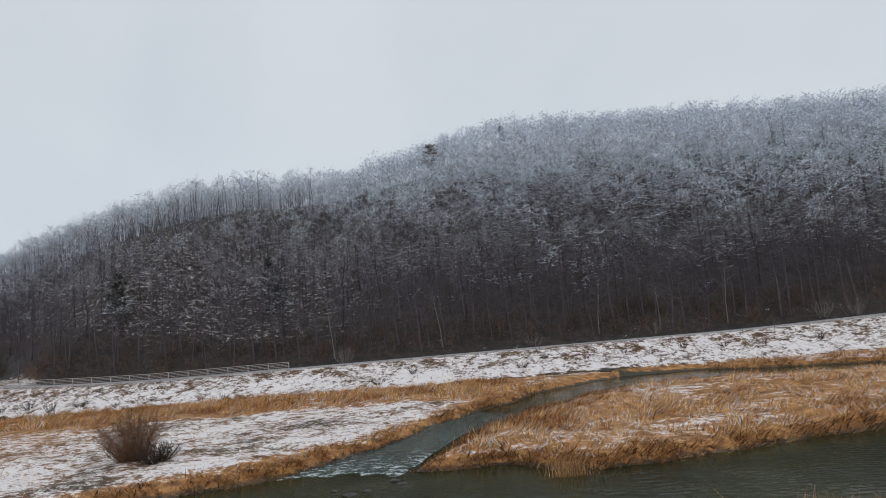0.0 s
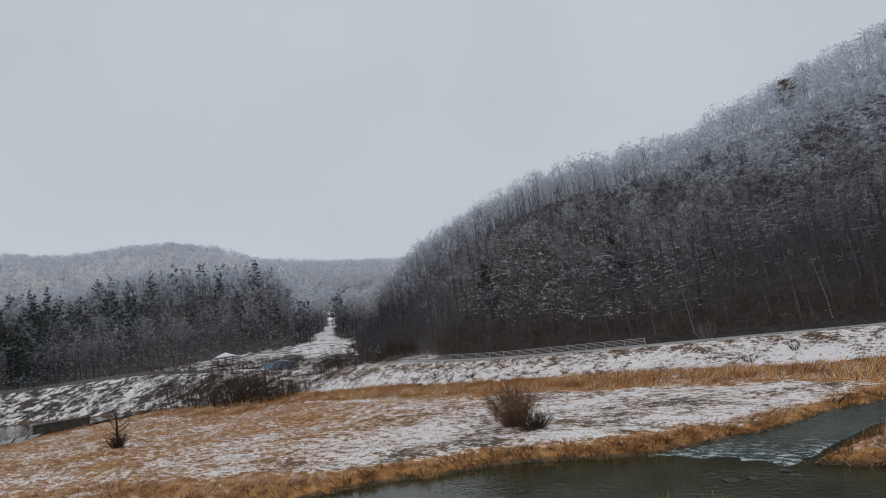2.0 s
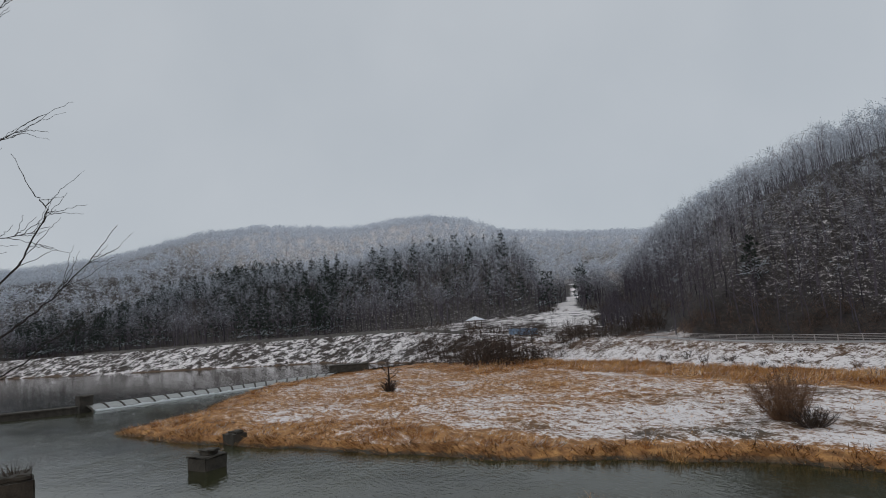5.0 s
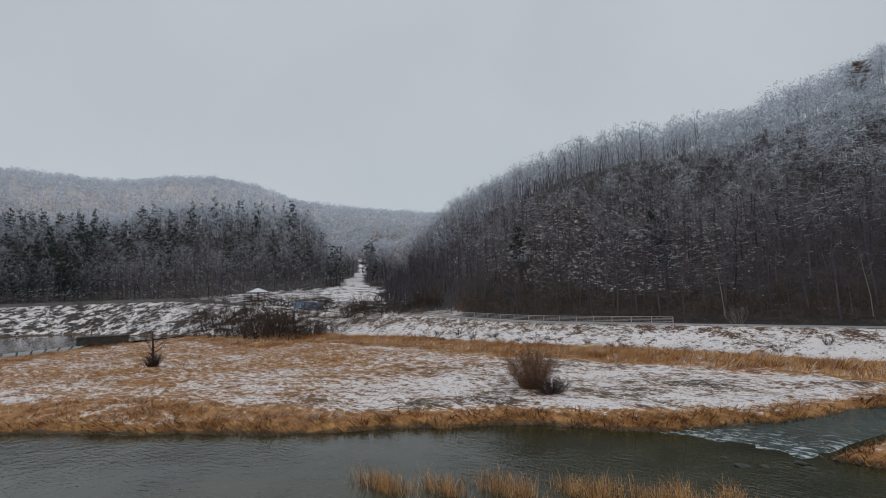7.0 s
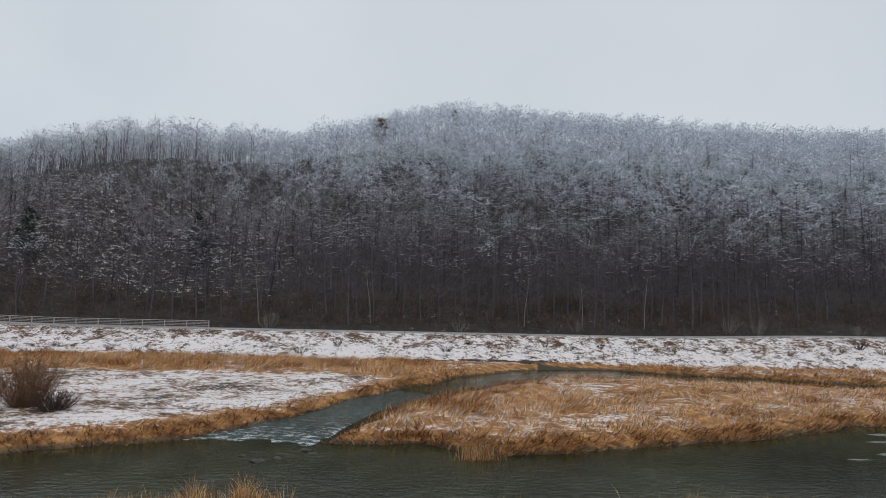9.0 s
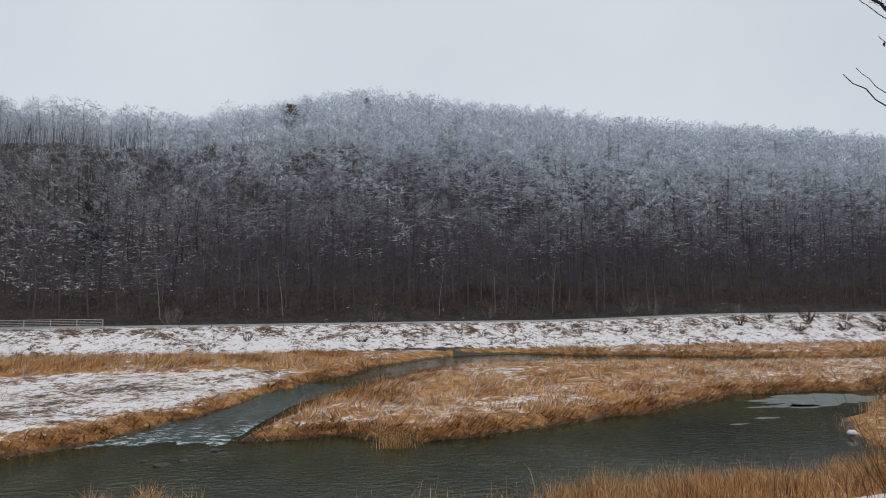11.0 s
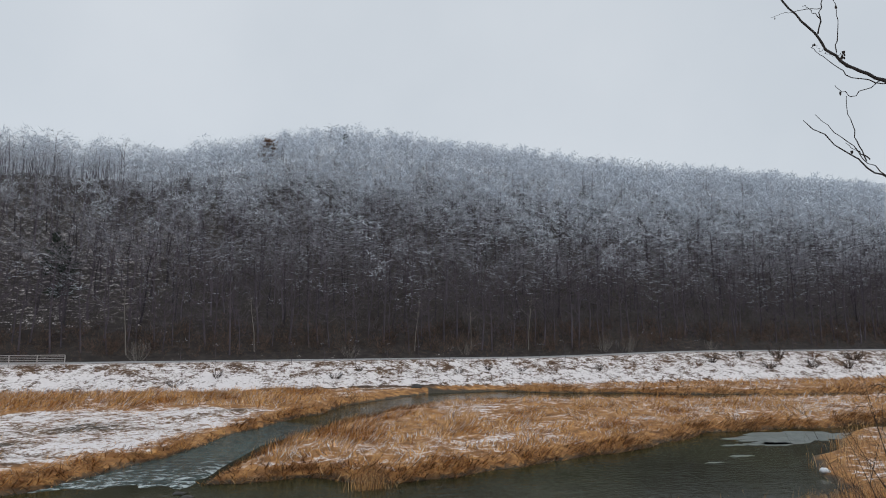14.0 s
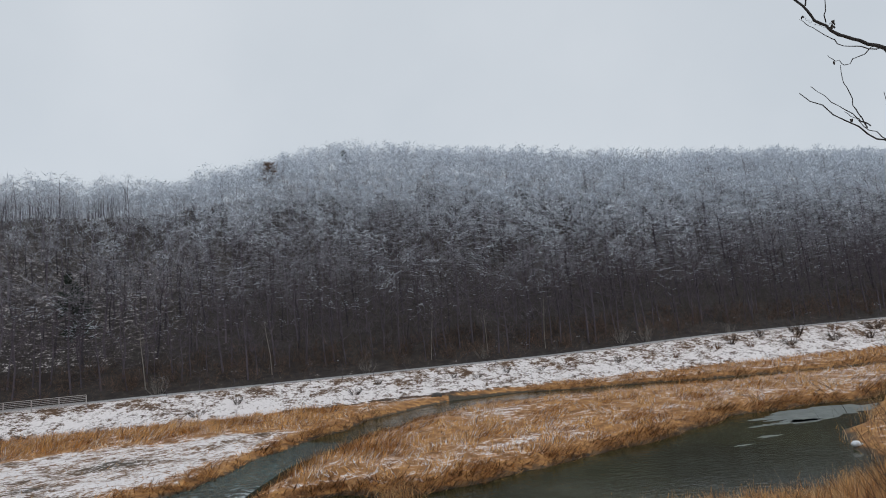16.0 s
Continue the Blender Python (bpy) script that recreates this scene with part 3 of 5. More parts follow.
def crown_tree(seed, height, wide=0.23, start=0.38, lobes=7, twigs=66, coats=100, twig=0.04, coat=0.09, girth=0.0085, joints=5):
    """A leafless tree whose twigs gather in rounded lobes: its wood, the rime on the upper side of each lobe, highest first, and its twigs."""
    gen = np.random.default_rng(seed)
    hs = np.linspace(0, 1, joints)
    sway = np.cumsum(gen.normal(0, 0.016, (joints, 2)), axis=0) * height
    trunk = np.column_stack([sway[:, 0], sway[:, 1], hs * height * 0.72])
    trunk[0, 2] = -0.7
    pieces = [tube(trunk, height * girth * np.interp(hs, [0, 0.25, 0.5, 0.75, 1], [1.3, 1.0, 0.85, 0.55, 0.15]), 3)]
    middle, rz, rx = (start + 1) / 2 * height, (1 - start) / 2 * height, wide * height
    cs, rl = [], []
    for k in range(lobes):
        a = k * 2.4 + gen.uniform(-0.5, 0.5)
        v = -0.75 + 1.6 * (k + gen.random()) / lobes
        q = np.sqrt(max(0.1, 1 - v * v)) * gen.uniform(0.45, 0.85)
        cs.append((np.cos(a) * rx * q, np.sin(a) * rx * q, middle + v * rz * 0.86))
        rl.append(rx * gen.uniform(0.45, 0.78))
    cs, rl = np.array(cs), np.array(rl)
    foot = np.clip(cs[:, 2] - height * gen.uniform(0.12, 0.26, lobes), start * 0.7 * height, 0.7 * height)
    roots = np.column_stack([np.interp(foot, trunk[:, 2], trunk[:, 0]), np.interp(foot, trunk[:, 2], trunk[:, 1]), foot])
    pieces.append(slivers(roots, cs + (cs - roots) * 0.1, height * girth * 0.75, gen))
    pick = gen.integers(0, lobes, twigs)
    way = gen.normal(0, 1, (twigs, 3)) + [0, 0, 0.35]
    way /= np.linalg.norm(way, axis=1)[:, None]
    r = rl[pick][:, None]
    base = cs[pick] + way * r * gen.uniform(-0.2, 0.35, (twigs, 1)) - [0, 0, 0.1]
    spray = slivers(base, cs[pick] + way * r * gen.uniform(0.75, 1.25, (twigs, 1)), twig, gen)
    pick = gen.integers(0, lobes, coats)
    # rime leans to each lobe's top, its pale colour doubling as top light
    way = gen.normal(0, 1, (coats, 3)) * [1, 1, 0.8] + [0, 0, 1.1]
    way /= np.linalg.norm(way, axis=1)[:, None]
    r = rl[pick][:, None]
    base = cs[pick] + way * r * gen.uniform(0.5, 0.95, (coats, 1))
    tip = base + (way * 0.3 + gen.normal(0, 0.45, (coats, 3))) * [1, 1, 0.8] * r * gen.uniform(0.5, 1.0, (coats, 1))
    order = np.argsort(-base[:, 2] + gen.normal(0, height * 0.1, coats))
    return merge(pieces), slivers(base[order], tip[order], coat, gen), spray


def layered_tree(seed, height, boughs=26, reach=0.27, start=0.26, coat=0.075):
    """A tree with long arching boughs in loose tiers: its wood, the snow lying along the boughs, and its twigs."""
    gen = np.random.default_rng(seed)
    trunk = np.column_stack([np.cumsum(gen.normal(0, 0.012, 4)) * height, np.cumsum(gen.normal(0, 0.012, 4)) * height, np.linspace(0, 0.95, 4) * height])
    trunk[0, 2] = -0.7
    pieces, snow, sprays = [tube(trunk, height * 0.0085 * np.array([1.3, 1.0, 0.7, 0.15]), 3)], [], []
    tb, tt = [], []
    for k in range(boughs):
        s = start + (0.95 - start) * (k + gen.random()) / boughs
        p0 = np.array([np.interp(s * height, trunk[:, 2], trunk[:, c]) for c in range(3)])
        a = k * 2.4 + gen.uniform(-0.6, 0.6)
        long = height * reach * np.sqrt(max(0.12, 1 - ((s - 0.5) / 0.56) ** 2)) * gen.uniform(0.65, 1.2)
        out = np.array([np.cos(a), np.sin(a), 0.0])
        lift = gen.uniform(0.08, 0.3)
        bow = lambda q: p0 + out * long * q + np.array([0, 0, long * (lift * q + 0.3 * q * (1 - q))])
        path = np.array([bow(q) for q in (0.0, 0.5, 1.0)])
        tb += [path[0], path[1]]
        tt += [path[1] + (path[1] - path[0]) * 0.15, path[2]]
        m = 7
        on = np.array([bow(q) for q in gen.uniform(0.3, 1.0, m)])
        sprays.append(slivers(on, on + (out * 0.5 + gen.normal(0, 0.5, (m, 3)) + [0, 0, 0.15]) * [1, 1, 0.8] * long * 0.42, 0.055, gen))
        for q0, q1 in ((0.2, 0.62), (0.55, 1.02)):
            snow.append((bow(q0) + [0, 0, 0.07], bow(q1) + [0, 0, 0.06]))
        snow.append((on[0] + [0, 0, 0.06], on[0] + (out * 0.5 + gen.normal(0, 0.4, 3)) * [1, 1, 0.4] * long * 0.4))
    pieces.append(slivers(np.array(tb), np.array(tt), 0.07, gen))
    lay = gen.permutation(len(snow))
    return merge(pieces), slivers(np.array([snow[k][0] for k in lay]), np.array([snow[k][1] for k in lay]), coat, gen), merge(sprays)


def planted(protos, picks, places, turns, scales):
    """All copies of some shapes as one pair of arrays."""
    vs, fs, n = [], [], 0
    for k, (v, f) in enumerate(protos):
        sel = np.where(picks == k)[0]
        if not len(sel) or not len(v):
            continue
        c, s = np.cos(turns[sel])[:, None], np.sin(turns[sel])[:, None]
        sc = scales[sel][:, None]
        x = (v[None, :, 0] * c - v[None, :, 1] * s) * sc + places[sel, 0:1]
        y = (v[None, :, 0] * s + v[None, :, 1] * c) * sc + places[sel, 1:2]
        z = v[None, :, 2] * sc + places[sel, 2:3]
        vs.append(np.stack([x, y, z], 2).reshape(-1, 3))
        fs.append((f[None] + (np.arange(len(sel)) * len(v))[:, None, None]).reshape(-1, 3) + n)
        n += len(sel) * len(v)
    return np.concatenate(vs), np.concatenate(fs)


def scattered(x0, x1, y0, y1, step, gen):
    gx, gy = np.meshgrid(np.arange(x0, x1, step), np.arange(y0, y1, step))
    x = gx.ravel() + gen.uniform(-0.5, 0.5, gx.size) * step
    y = gy.ravel() + gen.uniform(-0.5, 0.5, gx.size) * step
    return x, y


def stuff(name, arrays, mat, label, category):
    return tagged(new(name, mesh_of(name, *arrays, mat)), label, category, kind="stuff")


def rime_share(protos, picks, places, turns, scales, cold, steps=6):
    """The rime of many trees: the colder a tree stands, the more of its twigs carry it, partly in place of mist."""
    out = []
    levels = np.minimum((np.clip(cold, 0, 1) * steps).astype(int), steps - 1)
    for lv in range(steps):
        sel = levels == lv
        if sel.any():
            some = []
            for v, f in protos:
                n = max(2, len(f) * (lv + 1) // steps)
                some.append((v[: 3 * n], f[:n]))
            out.append(planted(some, picks[sel], places[sel], turns[sel], scales[sel]))
    return merge(out)


def hill_wood():
    gen = np.random.default_rng(21)
    round_tops = [crown_tree(k, 10.0, 0.25, 0.26, 6, 110, 120, 0.05, 0.14) for k in range(9)]
    tall = [crown_tree(20 + k, 10.8, 0.22, 0.42, 8, 120, 26, 0.042, 0.055, 0.0115) for k in range(8)]
    tiered = [layered_tree(40 + k, 10.5) for k in range(8)]
    x, y = scattered(-300, 320, 82, 214, 3.35, gen)
    bearing = np.degrees(np.arctan2(x, y))
    keep = (inside_by(x, y, WOODS) > 6.0) & (np.abs(bearing) < 59) & (np.hypot(x, y) < 300)
    x, y = x[keep], y[keep]
    h = land(x, y)[0]
    places = np.column_stack([x, y, h])
    n = len(x)
    turns, scales = gen.random(n) * 6.28, gen.uniform(0.68, 1.3, n) * (1 + 0.16 * smooth(-x, 120, 160) - 0.12 * smooth(-x, 40, 70) * smooth(x, -125, -105))
    # rime amount, raised up the hill to stand in for mist as well
    cold = (h - 10) / 38 + 0.26 * smooth(x, -20, 60) * smooth(h, 8, 26) + 0.16 * smooth(x, 10, 60) * smooth(h, 26, 45) - 0.22 * smooth(-x, 10, 70) + 0.55 * (fractal(x, y, 13, 131) - 0.5) + gen.normal(0, 0.22, n)
    rolled = gen.random(n)
    east = smooth(x, -35, 0)
    kind = np.where(cold + gen.normal(0, 0.12, n) > 0.5 + 0.16 * smooth(-x, 20, 60), 0, np.where(rolled < 0.08 + 0.5 * east, 2, 1))
    kind = np.where(h > 5 + along(RIDGE, x) * 0.8, 0, kind)
    kind = np.where((kind == 0) & (h < 5 + along(RIDGE, x) * 0.8) & (rolled < 0.16 * east), 2, kind)
    wood, rime, spray = [], [], []
    for k, (protos, lift) in enumerate(((round_tops, 0.05), (tall, 0.0), (tiered, 0.04))):
        sel = kind == k
        picks = gen.integers(0, len(protos), sel.sum())
        wood.append(planted([p[0] for p in protos], picks, places[sel], turns[sel], scales[sel]))
        rime.append(rime_share([p[1] for p in protos], picks, places[sel], turns[sel], scales[sel], cold[sel] + lift, 9))
        spray.append(planted([p[2] for p in protos], picks, places[sel], turns[sel], scales[sel]))
    stuff("crest_wood", wood[0], BARK, "bare rounded trees grey with rime and painted-in mist on the upper hillside", "woodland")
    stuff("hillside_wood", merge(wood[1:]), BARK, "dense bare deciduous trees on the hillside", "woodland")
    stuff("hillside_twigs", merge(spray), TWIG, "frosted fine twigs of the bare hillside wood, paled upward for mist", "woodland")
    stuff("crest_rime", rime[0], RIME, "white rime, thickened to imitate mist, on the crowns of the upper wood", "snow")
    stuff("hillside_rime", merge(rime[1:]), RIME, "white snow lying along the boughs of the wood", "snow")


hill_wood()


def upstream_wood():
    gen = np.random.default_rng(33)
    protos = [crown_tree(60 + k, 13.0, 0.2, 0.36, 7, 62, 30, 0.085, 0.1, 0.0105) for k in range(4)]
    pines = [pine(60 + k, 14.0, 8, 5, 5, 0.22, leaf=0.034) for k in range(4)]
    n = 5600
    a = np.radians(gen.uniform(-114, -47, n))
    r = np.sqrt(gen.uniform(203**2, 430**2, n))
    x, y = r * np.sin(a), r * np.cos(a)
    beyond = inside_by(x, y, FAR_SIDE)
    ok = (beyond > 23) & (beyond < 165) & (inside_by(x, y, WOODS) < 3) & ~on_track(x, y) & ((a < radians(-54)) | (r > 222))
    x, y = x[ok], y[ok]
    n = len(x)
    places = np.column_stack([x, y, land(x, y)[0]])
    stands = fractal(x, y, 45, 71)
    b = gen.random(n) > 0.16 + 1.3 * (stands - 0.5) + 0.3 * smooth(a[ok] * 57.3, -90, -84) * smooth(-a[ok] * 57.3, 74, 78)
    turns, scales = gen.random(n) * 6.28, gen.uniform(0.75, 1.2, n)
    picks = gen.integers(0, 4, n)
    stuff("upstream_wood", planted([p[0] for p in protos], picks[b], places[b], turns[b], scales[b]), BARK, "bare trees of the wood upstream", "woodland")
    stuff("upstream_twigs", planted([p[2] for p in protos], picks[b], places[b], turns[b], scales[b]), TWIG, "fine bare twigs of the wood upstream", "woodland")
    stuff("upstream_pine_trunks", planted([p[0] for p in pines], picks[~b], places[~b], turns[~b], scales[~b]), BARK, "dark trunks of pines in the upstream wood", "woodland")
    stuff("upstream_pine_boughs", planted([p[1] for p in pines], picks[~b], places[~b], turns[~b], scales[~b]), NEEDLE, "dark green needled boughs of pines upstream", "woodland")
    cold = (places[:, 2] - 21) / 48 + gen.normal(0, 0.1, n)
    stuff("upstream_rime", rime_share([p[1] for p in protos], picks[b], places[b], turns[b], scales[b], cold[b]), RIME, "thin snow caught on the upstream wood", "snow")
    stuff("upstream_pine_snow", rime_share([p[2] for p in pines], picks[~b], places[~b], turns[~b], scales[~b], cold[~b]), RIME, "snow on the boughs of the upstream pines", "snow")
    # the scrubby foot of the hill beside the track
    n = 300
    r = gen.uniform(124, 215, n)
    a = np.radians(np.minimum(-44, -50.6 + np.abs(gen.normal(0, 2.2, n)) + 0.012 * (r - 124)))
    x, y = r * np.sin(a), r * np.cos(a)
    ok = (inside_by(x, y, WOODS) < 8) & (inside_by(x, y, FAR_SIDE) > 24) & ~on_track(x, y)
    x, y = x[ok], y[ok]
    n = len(x)
    picks, places, turns, scales = gen.integers(0, 4, n), np.column_stack([x, y, land(x, y)[0]]), gen.random(n) * 6.28, 0.2 + 0.45 * gen.random(n) ** 2
    stuff("hill_foot_wood", planted([merge([p[0], p[2]]) for p in protos], picks, places, turns, scales), BARK, "small bare trees on the foot of the hill", "woodland")
    # far hills
    n = 9800
    a = np.radians(gen.uniform(-114, -38, n))
    r = np.sqrt(gen.uniform(400**2, 810**2, n))
    x, y = r * np.sin(a), r * np.cos(a)
    ok = inside_by(x, y, WOODS) < 0
    x, y = x[ok], y[ok]
    n = len(x)
    places = np.column_stack([x, y, land(x, y)[0]])
    far = [crown_tree(80 + k, 8.5, 0.42, 0.15, 6, 24, 18, 0.44, 0.36, 0.009, 2) for k in range(5)]
    picks, turns, scales = gen.integers(0, 5, n), gen.random(n) * 6.28, gen.uniform(0.7, 1.3, n)
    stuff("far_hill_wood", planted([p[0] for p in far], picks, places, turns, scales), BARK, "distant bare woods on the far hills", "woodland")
    stuff("far_hill_twigs", planted([p[2] for p in far], picks, places, turns, scales), TWIG, "frosted twigs of the woods on the far hills, paled for haze", "woodland")
    # more rime higher up, which also lightens the far woods like haze
    cold = (places[:, 2] - 30) / 95 + 0.9 * (fractal(x, y, 60, 161) - 0.5) + gen.normal(0, 0.15, n)
    stuff("far_hill_rime", rime_share([p[1] for p in far], picks, places, turns, scales, cold), RIME, "white rime, thickened to imitate haze, over the woods of the far hills", "snow")


upstream_wood()


# ---- grass and reeds ----
def blades(x, y, z, long, lean, heading, width, gen, bend=True):
    """Grass blades, each bent once, as thin triangles."""
    n = len(x)
    base = np.column_stack([x, y, z])
    out = np.column_stack([np.cos(heading), np.sin(heading), np.zeros(n)])
    up = np.array([0, 0, 1.0])
    half = base + (out * np.sin(lean * 0.5)[:, None] + up * np.cos(lean * 0.5)[:, None]) * (long * 0.55)[:, None]
    tip = half + (out * np.sin(lean * 1.3)[:, None] + up * np.cos(lean * 1.3)[:, None]) * (long * 0.45)[:, None]
    turn = gen.random(n) * 6.28
    side = np.column_stack([np.cos(turn), np.sin(turn), np.zeros(n)]) * (width * 0.5)[:, None]
    if not bend:
        v = np.stack([base - side, base + side, tip], 1).reshape(-1, 3)
        return v, np.arange(3 * n).reshape(n, 3)
    v = np.stack([base - side, base + side, half - side * 0.7, half + side * 0.7, tip], 1).reshape(-1, 3)
    k = (np.arange(n) * 5)[:, None]
    return v, np.concatenate([k + [0, 1, 3], k + [0, 3, 2], k + [2, 3, 4]])


def river_grass():
    gen = np.random.default_rng(5)
    for name, ring, box, count, label in (
        ("spit_reeds", SPIT, (-128, 12, -9, 69), 1300000, "golden dry reeds and lodged grass on the river spit"),
        ("island_reeds", ISLAND, (-8, 110, 31, 66), 800000, "golden dry reeds lodged by wind on the island"),
        ("far_shore_reeds", STRIP, (12, 120, 57, 72), 110000, "dry reeds along the far shore"),
    ):
        x, y = gen.uniform(box[0], box[1], count), gen.uniform(box[2], box[3], count)
        d = inside_by(x, y, ring) + (fractal(x, y, 5, 1) - 0.5) * 2.4 * (1 if ring is SPIT else 0.8)
        ok = (d > -0.15) & (inside_by(x, y, FAR_SIDE) < 1.5)
        if ring is SPIT:
            ok &= (x < -3.5) | (y < 58) | (gen.random(count) < np.clip(0.55 - (x + 3.5) / 18, 0, 1))
        if ring is STRIP:
            ok &= x > 22
        x, y, d = x[ok], y[ok], d[ok]
        h, snow, straw = land(x, y)[:3]
        edge = smooth(-d, -3.0, -0.3)
        tuft = fractal(x, y, 1.3, 81, 2)
        want = 1.15 * np.clip(straw * 1.1 - 0.12, 0.07, 1) * np.clip(1.55 - 2.6 * np.clip(snow, 0, 1), 0.17, 1) * np.clip(tuft * 4.2 - 1.45, 0.06, 1)
        want = np.maximum(want, 0.75 * edge * np.clip(tuft * 2.6 - 0.5, 0.35, 1))
        ok = gen.random(len(x)) < want
        x, y, d, h, straw, tuft, edge = x[ok], y[ok], d[ok], h[ok], straw[ok], tuft[ok], edge[ok]
        n = len(x)
        tall = smooth(y, 56, 60) * 0.45 if ring is SPIT else (smooth(-x, -6, 4) * smooth(y, 36, 42) * smooth(-y, -52, -46) * 0.5 if ring is ISLAND else 0.3)
        tall = np.broadcast_to(tall, (n,))
        long = (0.34 + 0.7 * tall + 1.1 * straw * np.clip(tuft - 0.38, 0, 1) + 0.3 * edge) * gen.uniform(0.6, 1.4, n)
        lean = np.clip(gen.normal(1.2 - 0.7 * tall + 0.15 * edge, 0.3, n), 0.05, 1.6)
        heading = 0.3 + 8 * (fractal(x, y, 2.6, 91) - 0.5) + gen.normal(0, 0.4, n)
        heading = np.where(edge > 0.5, gen.normal(-1.2, 0.8, n), heading)
        pale = gen.random(n) < 0.3 + 0.4 * (fractal(x, y, 9, 95) - 0.5)
        dusted = (lean > 0.85) & (gen.random(n) < 0.2) & (edge < 0.6)
        # some dark stalks anywhere, more at the water's edge to imitate its shade
        shaded = ~dusted & (gen.random(n) < 0.2 + 0.6 * edge * gen.random(n))
        pale &= ~shaded
        for which, mat, suffix in ((shaded, DARK_REED, "_old"), (~pale & ~dusted & ~shaded, STRAW, ""), (pale & ~dusted, STRAW_PALE, "_pale"), (dusted, SNOW, "_snow")):
            arr = blades(x[which], y[which], h[which] - 0.05, long[which], lean[which], heading[which], gen.uniform(0.025, 0.075, which.sum()), gen, bend=False)
            stuff(name + suffix, arr, mat, label if not suffix else {"_pale": "paler stalks of ", "_snow": "snow lying along ", "_old": "dark stalks, standing for shade at the rim, of "}[suffix] + label, "reeds")


river_grass()


def near_reeds():
    gen = np.random.default_rng(6)
    n = 60000
    x, y = gen.uniform(-34, 46, n), gen.uniform(-2, 40, n)
    d = np.maximum(inside_by(x, y, NEAR_BANK), inside_by(x, y, RIGHT_BANK)) + (fractal(x, y, 5, 1) - 0.5) * 2.4
    keep = (d > -0.6) & (d < 9) & (gen.random(n) < np.clip(fractal(x, y, 2.2, 101) * 3.4 - 1.05, 0.02, 1))
    x, y, d = x[keep], y[keep], d[keep]
    bare = np.hypot(x - 17, (y - 16.5) * 1.3) > 2.4
    x, y, d = x[bare], y[bare], d[bare]
    # reed beds that stand out in the water off the bank
    for cx, cy, rad, m in ((-21.3, 17.2, 1.3, 900), (-18.6, 18.6, 0.9, 500), (-16.2, 20.4, 1.2, 900), (-13.3, 22.3, 1.3, 1000), (-10.5, 23.6, 1.2, 900), (-8.0, 24.4, 1.0, 700), (13, 22.6, 2.6, 4200), (16.5, 21.8, 3.0, 5000), (20.5, 21.5, 2.6, 4200), (24, 23, 2.2, 2600), (9.5, 22.8, 1.5, 1300), (2.4, 31.6, 0.8, 420), (-27.3, 27.0, 0.6, 250)):
        x, y = np.r_[x, cx + gen.normal(0, rad * 0.75, m)], np.r_[y, cy + gen.normal(0, rad * 0.3, m)]
    h = np.maximum(land(x, y)[0], -0.1)
    n = len(x)
    long = gen.uniform(0.3, 1.3, n) * (0.5 + fractal(x, y, 0.9, 105, 2))
    lean, heading, wide = np.abs(gen.normal(0.5, 0.42, n)), gen.random(n) * 6.28, gen.uniform(0.01, 0.026, n)
    rolled = gen.random(n)
    for which, mat, name, label in ((rolled < 0.5, STRAW_PALE, "near_bank_reeds", "upright dry reeds along the near bank"), ((rolled >= 0.5) & (rolled < 0.78), STRAW, "near_bank_reeds_golden", "golden dry reeds along the near bank"), (rolled >= 0.78, DARK_REED, "near_bank_reeds_old", "dark reeds along the near bank")):
        stuff(name, blades(x[which], y[which], h[which] - 0.05, long[which], lean[which], heading[which], wide[which], gen), mat, label, "reeds")


near_reeds()


# ---- brush ----
def bush_arrays(seed, wide, high, stems, fine, thick=0.03, droop=0.0):
    """A bare bush: stems from one root, and twigs along them."""
    gen = np.random.default_rng(seed)
    stemlist, tb, tt = [], [], []
    for k in range(stems):
        ang = gen.random() * 6.28
        reach = wide * 0.5 * np.sqrt(gen.random())
        p0 = np.array([np.cos(ang), np.sin(ang), 0]) * reach * 0.3 + [0, 0, -0.15]
        p2 = np.array([np.cos(ang) * reach, np.sin(ang) * reach, high * gen.uniform(0.65, 1.05) * (1 - 0.35 * (reach / (wide * 0.5)) ** 2)])
        p1 = (p0 + p2) / 2 + gen.normal(0, 0.06, 3) * high
        stemlist.append(tube([p0, p1, p2], [thick, thick * 0.7, thick * 0.2], 3))
        q = gen.random((fine, 1))
        on = np.where(q < 0.5, p0 + (p1 - p0) * 2 * q, p1 + (p2 - p1) * (2 * q - 1))
        tb.append(on)
        tt.append(on + (gen.normal(0, 0.55, (fine, 3)) + [0, 0, 0.5 - droop]) * high * 0.22)
    return merge(stemlist), slivers(np.concatenate(tb), np.concatenate(tt), thick * 0.9, gen)


def bush(name, seed, wide, high, stems, fine, mat, at, label, group="", thick=0.03):
    st, tw = bush_arrays(seed, wide, high, stems, fine, thick)
    ob = thing(name, label, "shrub", group, at)
    tagged(part("framework", mesh_of("framework", *st, mat), ob), kind="stuff")
    tagged(part("crown", mesh_of("crown", *tw, mat), ob), kind="stuff")
    return ob


def ground_at(x, y):
    return float(land(np.array([x]), np.array([y]))[0][0])


def on_ground(x, y, lift=0.0):
    return (x, y, ground_at(x, y) + lift)


bush("willow_bush", 301, 5.0, 3.5, 110, 64, RUST, on_ground(-27.7, 38.6), "large brown leafless willow bush on the snowy spit", thick=0.02)
bush("willow_bush", 302, 3.2, 1.3, 70, 34, BRUSH, on_ground(-25.2, 37.6), "low grey tangle of twigs beside the willow bush", thick=0.025)
bush("willow_bush", 303, 3.4, 1.9, 60, 26, BRUSH, on_ground(-76.2, 25.0), "dark leafless thicket round a young tree", thick=0.035)

gen_b = np.random.default_rng(44)
